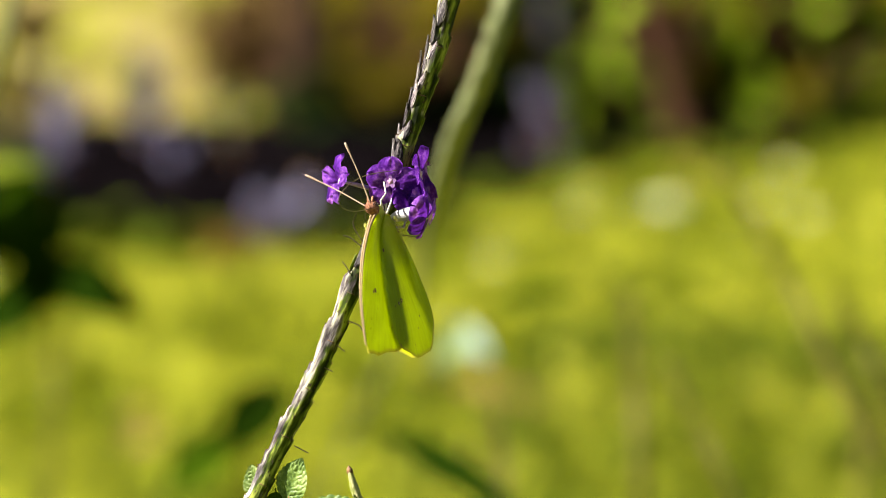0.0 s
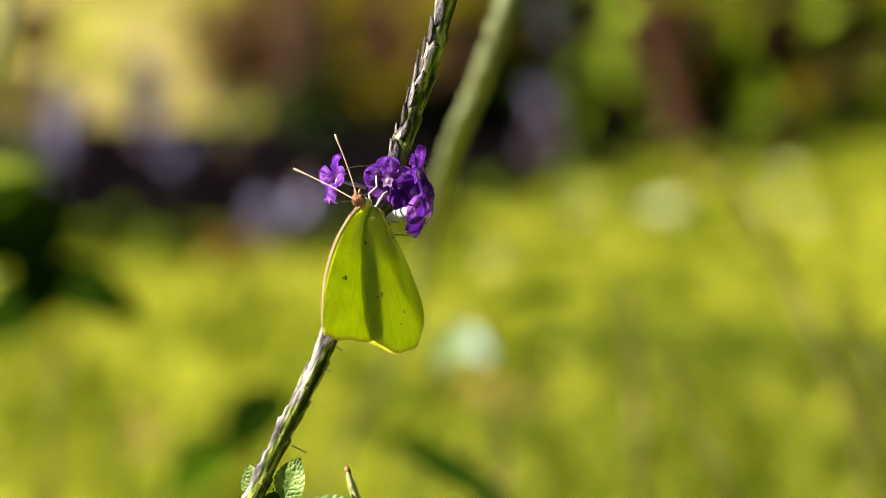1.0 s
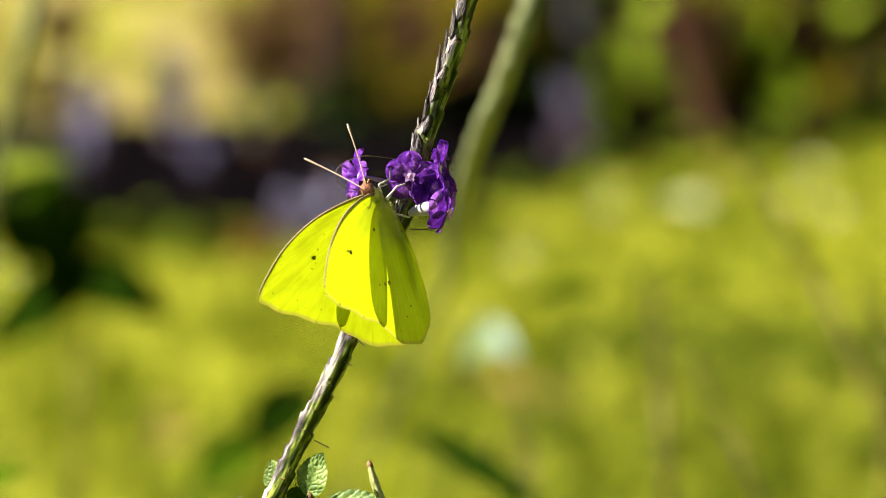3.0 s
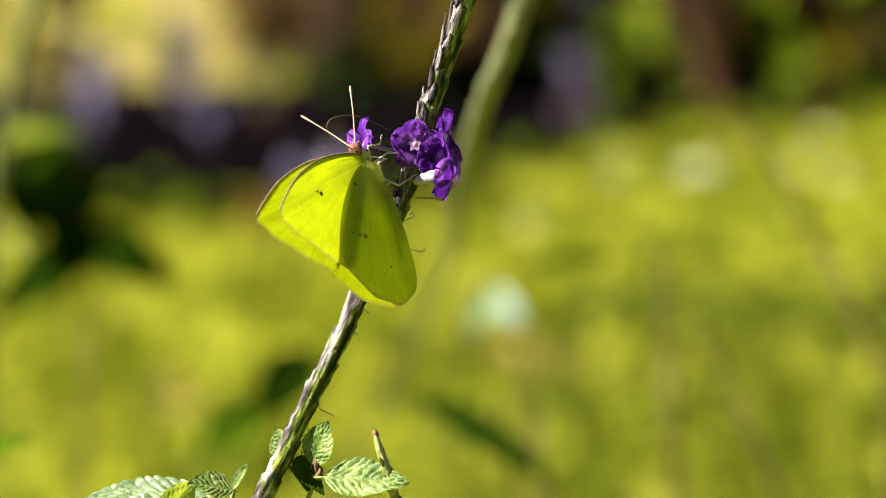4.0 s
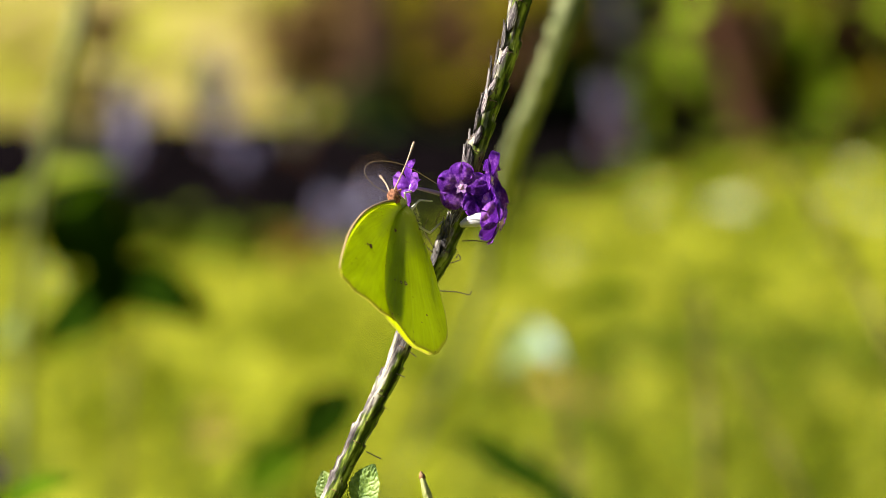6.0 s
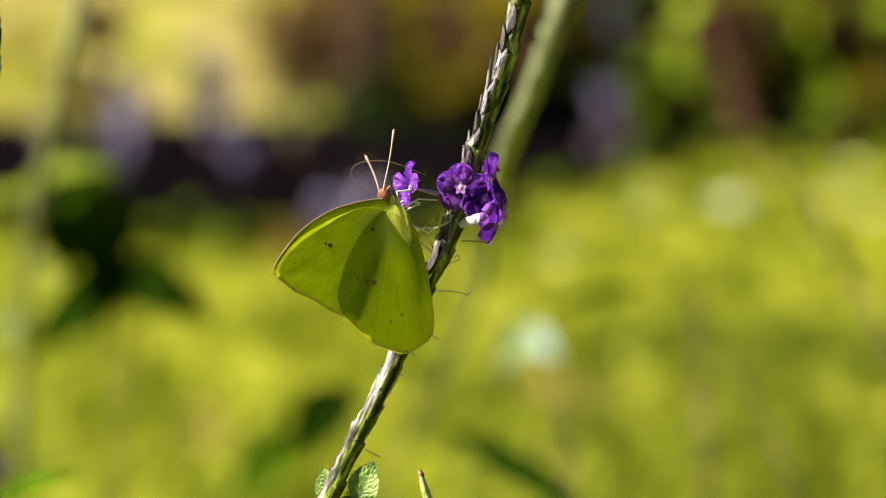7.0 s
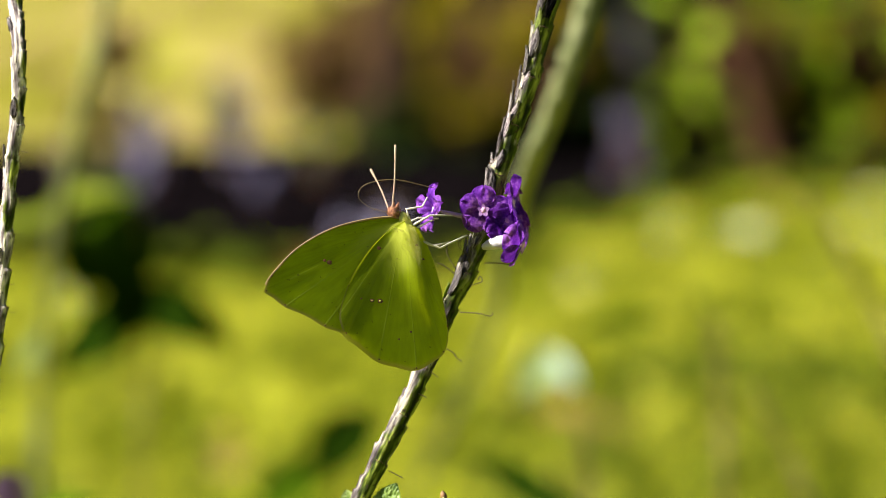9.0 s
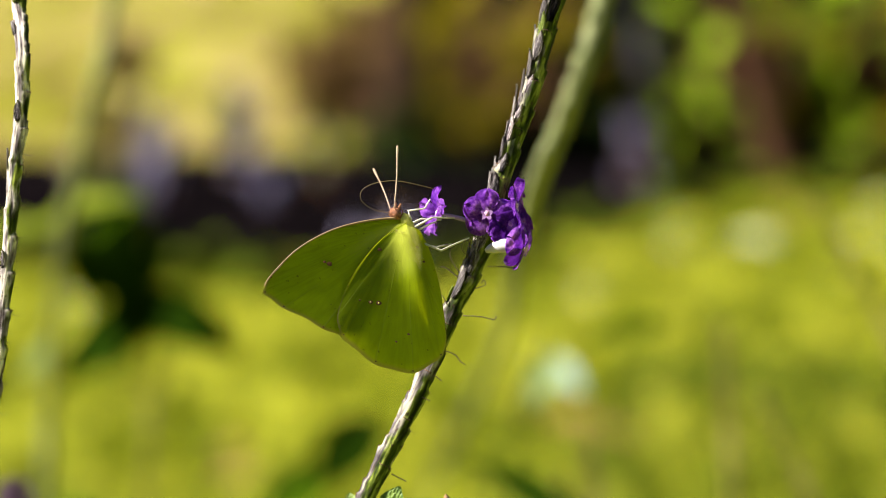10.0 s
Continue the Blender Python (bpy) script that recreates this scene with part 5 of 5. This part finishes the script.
# ---------------------------------------------------------------- what moves
def motions():
    walk(butterfly, [
        (0, pose(-0.01135, 0.62462, 0.91783, 74.7, -8.0, 73.1)),
        (0.5, pose(-0.01119, 0.62468, 0.91822, 77.6, -5.7, 71.5)),
        (1, pose(-0.01309, 0.62476, 0.91897, 76.7, -6.1, 63.3)),
        (1.5, pose(-0.01404, 0.62479, 0.91920, 76.0, -5.6, 61.6)),
        (2, pose(-0.01439, 0.62466, 0.91851, 74.1, -8.1, 60.5)),
        (2.5, pose(-0.01475, 0.62477, 0.91980, 77.9, -7.7, 55.1)),
        (2.7, pose(-0.01461, 0.62475, 0.91978, 78.7, -7.5, 55.0)),
        (3.3, pose(-0.01645, 0.62492, 0.91974, 76.3, 4.7, 47.8)),
        (3.8, pose(-0.01754, 0.62528, 0.92116, 71.9, 13.1, 42.4)),
        (3.9, pose(-0.01789, 0.62525, 0.92105, 69.9, 11.4, 44.2)),
        (4, pose(-0.01825, 0.62520, 0.92093, 67.8, 9.7, 45.9)),
        (4.2, pose(-0.01867, 0.62511, 0.92040, 63.8, 9.5, 45.4)),
        (4.5, pose(-0.01900, 0.62507, 0.92030, 67.5, 12.4, 48.8)),
        (5, pose(-0.01901, 0.62503, 0.92087, 68.9, 10.4, 48.6)),
        (5.5, pose(-0.01908, 0.62483, 0.92061, 68.3, 10.3, 48.6)),
        (6, pose(-0.01991, 0.62482, 0.92033, 70.9, 12.2, 61.2)),
        (6.2, pose(-0.02177, 0.62474, 0.91999, 65.8, 10.7, 43.9)),
        (7.3, pose(-0.02137, 0.62494, 0.92076, 71.0, 9.7, 34.4)),
        (7.5, pose(-0.02141, 0.62490, 0.92049, 70.0, 9.8, 33.8)),
        (8, pose(-0.02178, 0.62489, 0.92044, 71.8, 8.8, 35.3)),
        (8.5, pose(-0.02265, 0.62488, 0.92095, 71.5, 8.1, 30.8)),
        (9, pose(-0.02369, 0.62485, 0.92143, 69.7, 5.9, 21.8)),
        (9.5, pose(-0.02426, 0.62488, 0.92178, 66.6, 6.3, 18.3)),
        (10, pose(-0.02398, 0.62486, 0.92177, 72.2, 6.5, 20.2)),
    ])
    walk(head, [
        (0, pose(*HEAD_AT, -2.3, -15.9, 4.2)),
        (0.5, pose(*HEAD_AT, -3.3, -12.9, 8.3)),
        (1, pose(*HEAD_AT, -2.3, -5.1, 0.9)),
        (1.5, pose(*HEAD_AT, -1.9, -5.1, -2.3)),
        (2, pose(*HEAD_AT, 0.7, -3.9, -2.9)),
        (2.5, pose(*HEAD_AT, -1.9, 2.5, 0.1)),
        (2.7, pose(*HEAD_AT, -3.1, 2.6, 1.6)),
        (3.8, pose(*HEAD_AT, 2.1, 17.3, -2.5)),
        (4, pose(*HEAD_AT, 8.7, 10.0, -0.2)),
        (4.5, pose(*HEAD_AT, 10.2, 3.5, 11.1)),
        (5, pose(*HEAD_AT, 7.4, 1.6, 11.3)),
        (5.5, pose(*HEAD_AT, 12.1, -17.0, 9.7)),
        (6, pose(*HEAD_AT, 17.8, -29.4, -30.1)),
        (7.5, pose(*HEAD_AT, 11.0, -3.5, 9.4)),
        (8, pose(*HEAD_AT, 8.6, -5.0, 11.3)),
        (8.5, pose(*HEAD_AT, 8.6, -2.6, 9.1)),
        (9, pose(*HEAD_AT, 12.9, 1.0, 6.9)),
        (9.5, pose(*HEAD_AT, 17.0, 1.1, 5.8)),
        (10, pose(*HEAD_AT, 11.7, 1.6, 8.5)),
    ])
    # the blurred spike behind the stem leans slowly aside
    walk(swaying_spike, [(0, pose(0.0024, 0, 0)), (2.5, pose(0.0034, 0, 0)), (5, pose(0.0017, 0, 0)), (8.5, pose(-0.0020, 0, 0)), (10, pose(0.0004, 0, 0))])
    # forewings slide over the hindwings; all four open for a beat between 2.8 and 4.1 s.
    # seconds; slide of the right fore and hind wing, of the left fore and hind wing; opening of the right fore, right hind and left wings
    turns = [
        (0, 10.6, 3.9, 10.9, 4.0, 0.0, 0.0, 0.0),
        (0.5, 7.3, 3.8, 7.6, 3.9, 0.0, 0.0, 0.0),
        (1, 6.6, 3.7, 6.9, 3.8, 0.0, 0.0, 0.0),
        (1.5, 5.0, 3.4, 5.3, 3.5, 0.0, 0.0, 0.0),
        (2, 5.0, 3.1, 5.3, 3.2, 0.0, 0.0, 0.0),
        (2.5, 6.0, 2.8, 6.3, 2.9, 0.0, 0.0, 0.0),
        (2.7, 6.0, 2.7, 6.3, 2.8, 0.0, 0.0, 0.0),
        (3.3, -6.9, -2.8, -9.4, -1.8, -26.0, -26.0, 36.8),
        (3.8, -6.8, -7.4, -10.5, -6.4, -6.6, -6.6, 8.5),
        (3.9, -3.9, -3.9, -5.0, -3.4, -6.7, -6.7, 7.0),
        (4, -0.9, -0.4, -2.7, 0.6, -6.8, -6.8, 3.4),
        (4.2, 1.2, -1.2, 1.5, -1.1, 0.0, 0.0, 0.0),
        (4.5, 1.6, -2.1, 1.9, -2.0, 0.0, 0.0, 0.0),
        (5, 1.4, -2.5, 1.7, -2.4, 0.0, 0.0, 0.0),
        (5.5, 2.6, -1.3, 2.9, -1.2, 0.0, 0.0, 0.0),
        (6, 1.7, -2.1, 2.0, -2.0, 0.0, 0.0, 0.0),
        (6.2, 2.9, -2.2, 3.2, -2.1, 0.0, 0.0, 0.0),
        (7.3, 2.1, -2.4, 2.4, -2.3, 0.0, 0.0, 0.0),
        (7.5, 2.1, -2.5, 2.4, -2.4, 0.0, 0.0, 0.0),
        (8, 1.3, -2.8, 1.6, -2.7, 0.0, 0.0, 0.0),
        (8.5, 1.4, -2.1, 1.7, -2.0, 0.0, 0.0, 0.0),
        (9, -0.2, -1.4, 0.1, -1.3, 0.0, 0.0, 0.0),
        (9.5, 0.2, -1.4, 0.5, -1.3, 0.0, 0.0, 0.0),
        (10, 0.3, -1.4, 0.6, -1.3, 0.0, 0.0, 0.0),
    ]
    for sign, fore, hind in WINGS:
        rows_f, rows_h = [], []
        for t, fr, hr, fl, hl, open_f, open_h, open_l in turns:
            slide_f, slide_h = (fr, hr) if sign > 0 else (fl, hl)
            rows_f.append((t, Matrix.Rotation(radians(open_f if sign > 0 else open_l), 4, BODY_AXIS) @ pose(0, 0, 0, 0, 0, slide_f)))
            rows_h.append((t, Matrix.Rotation(radians(open_h if sign > 0 else open_l), 4, BODY_AXIS) @ pose(0, 0, 0, 0, 0, slide_h)))
        walk(fore, rows_f)
        walk(hind, rows_h)


motions()
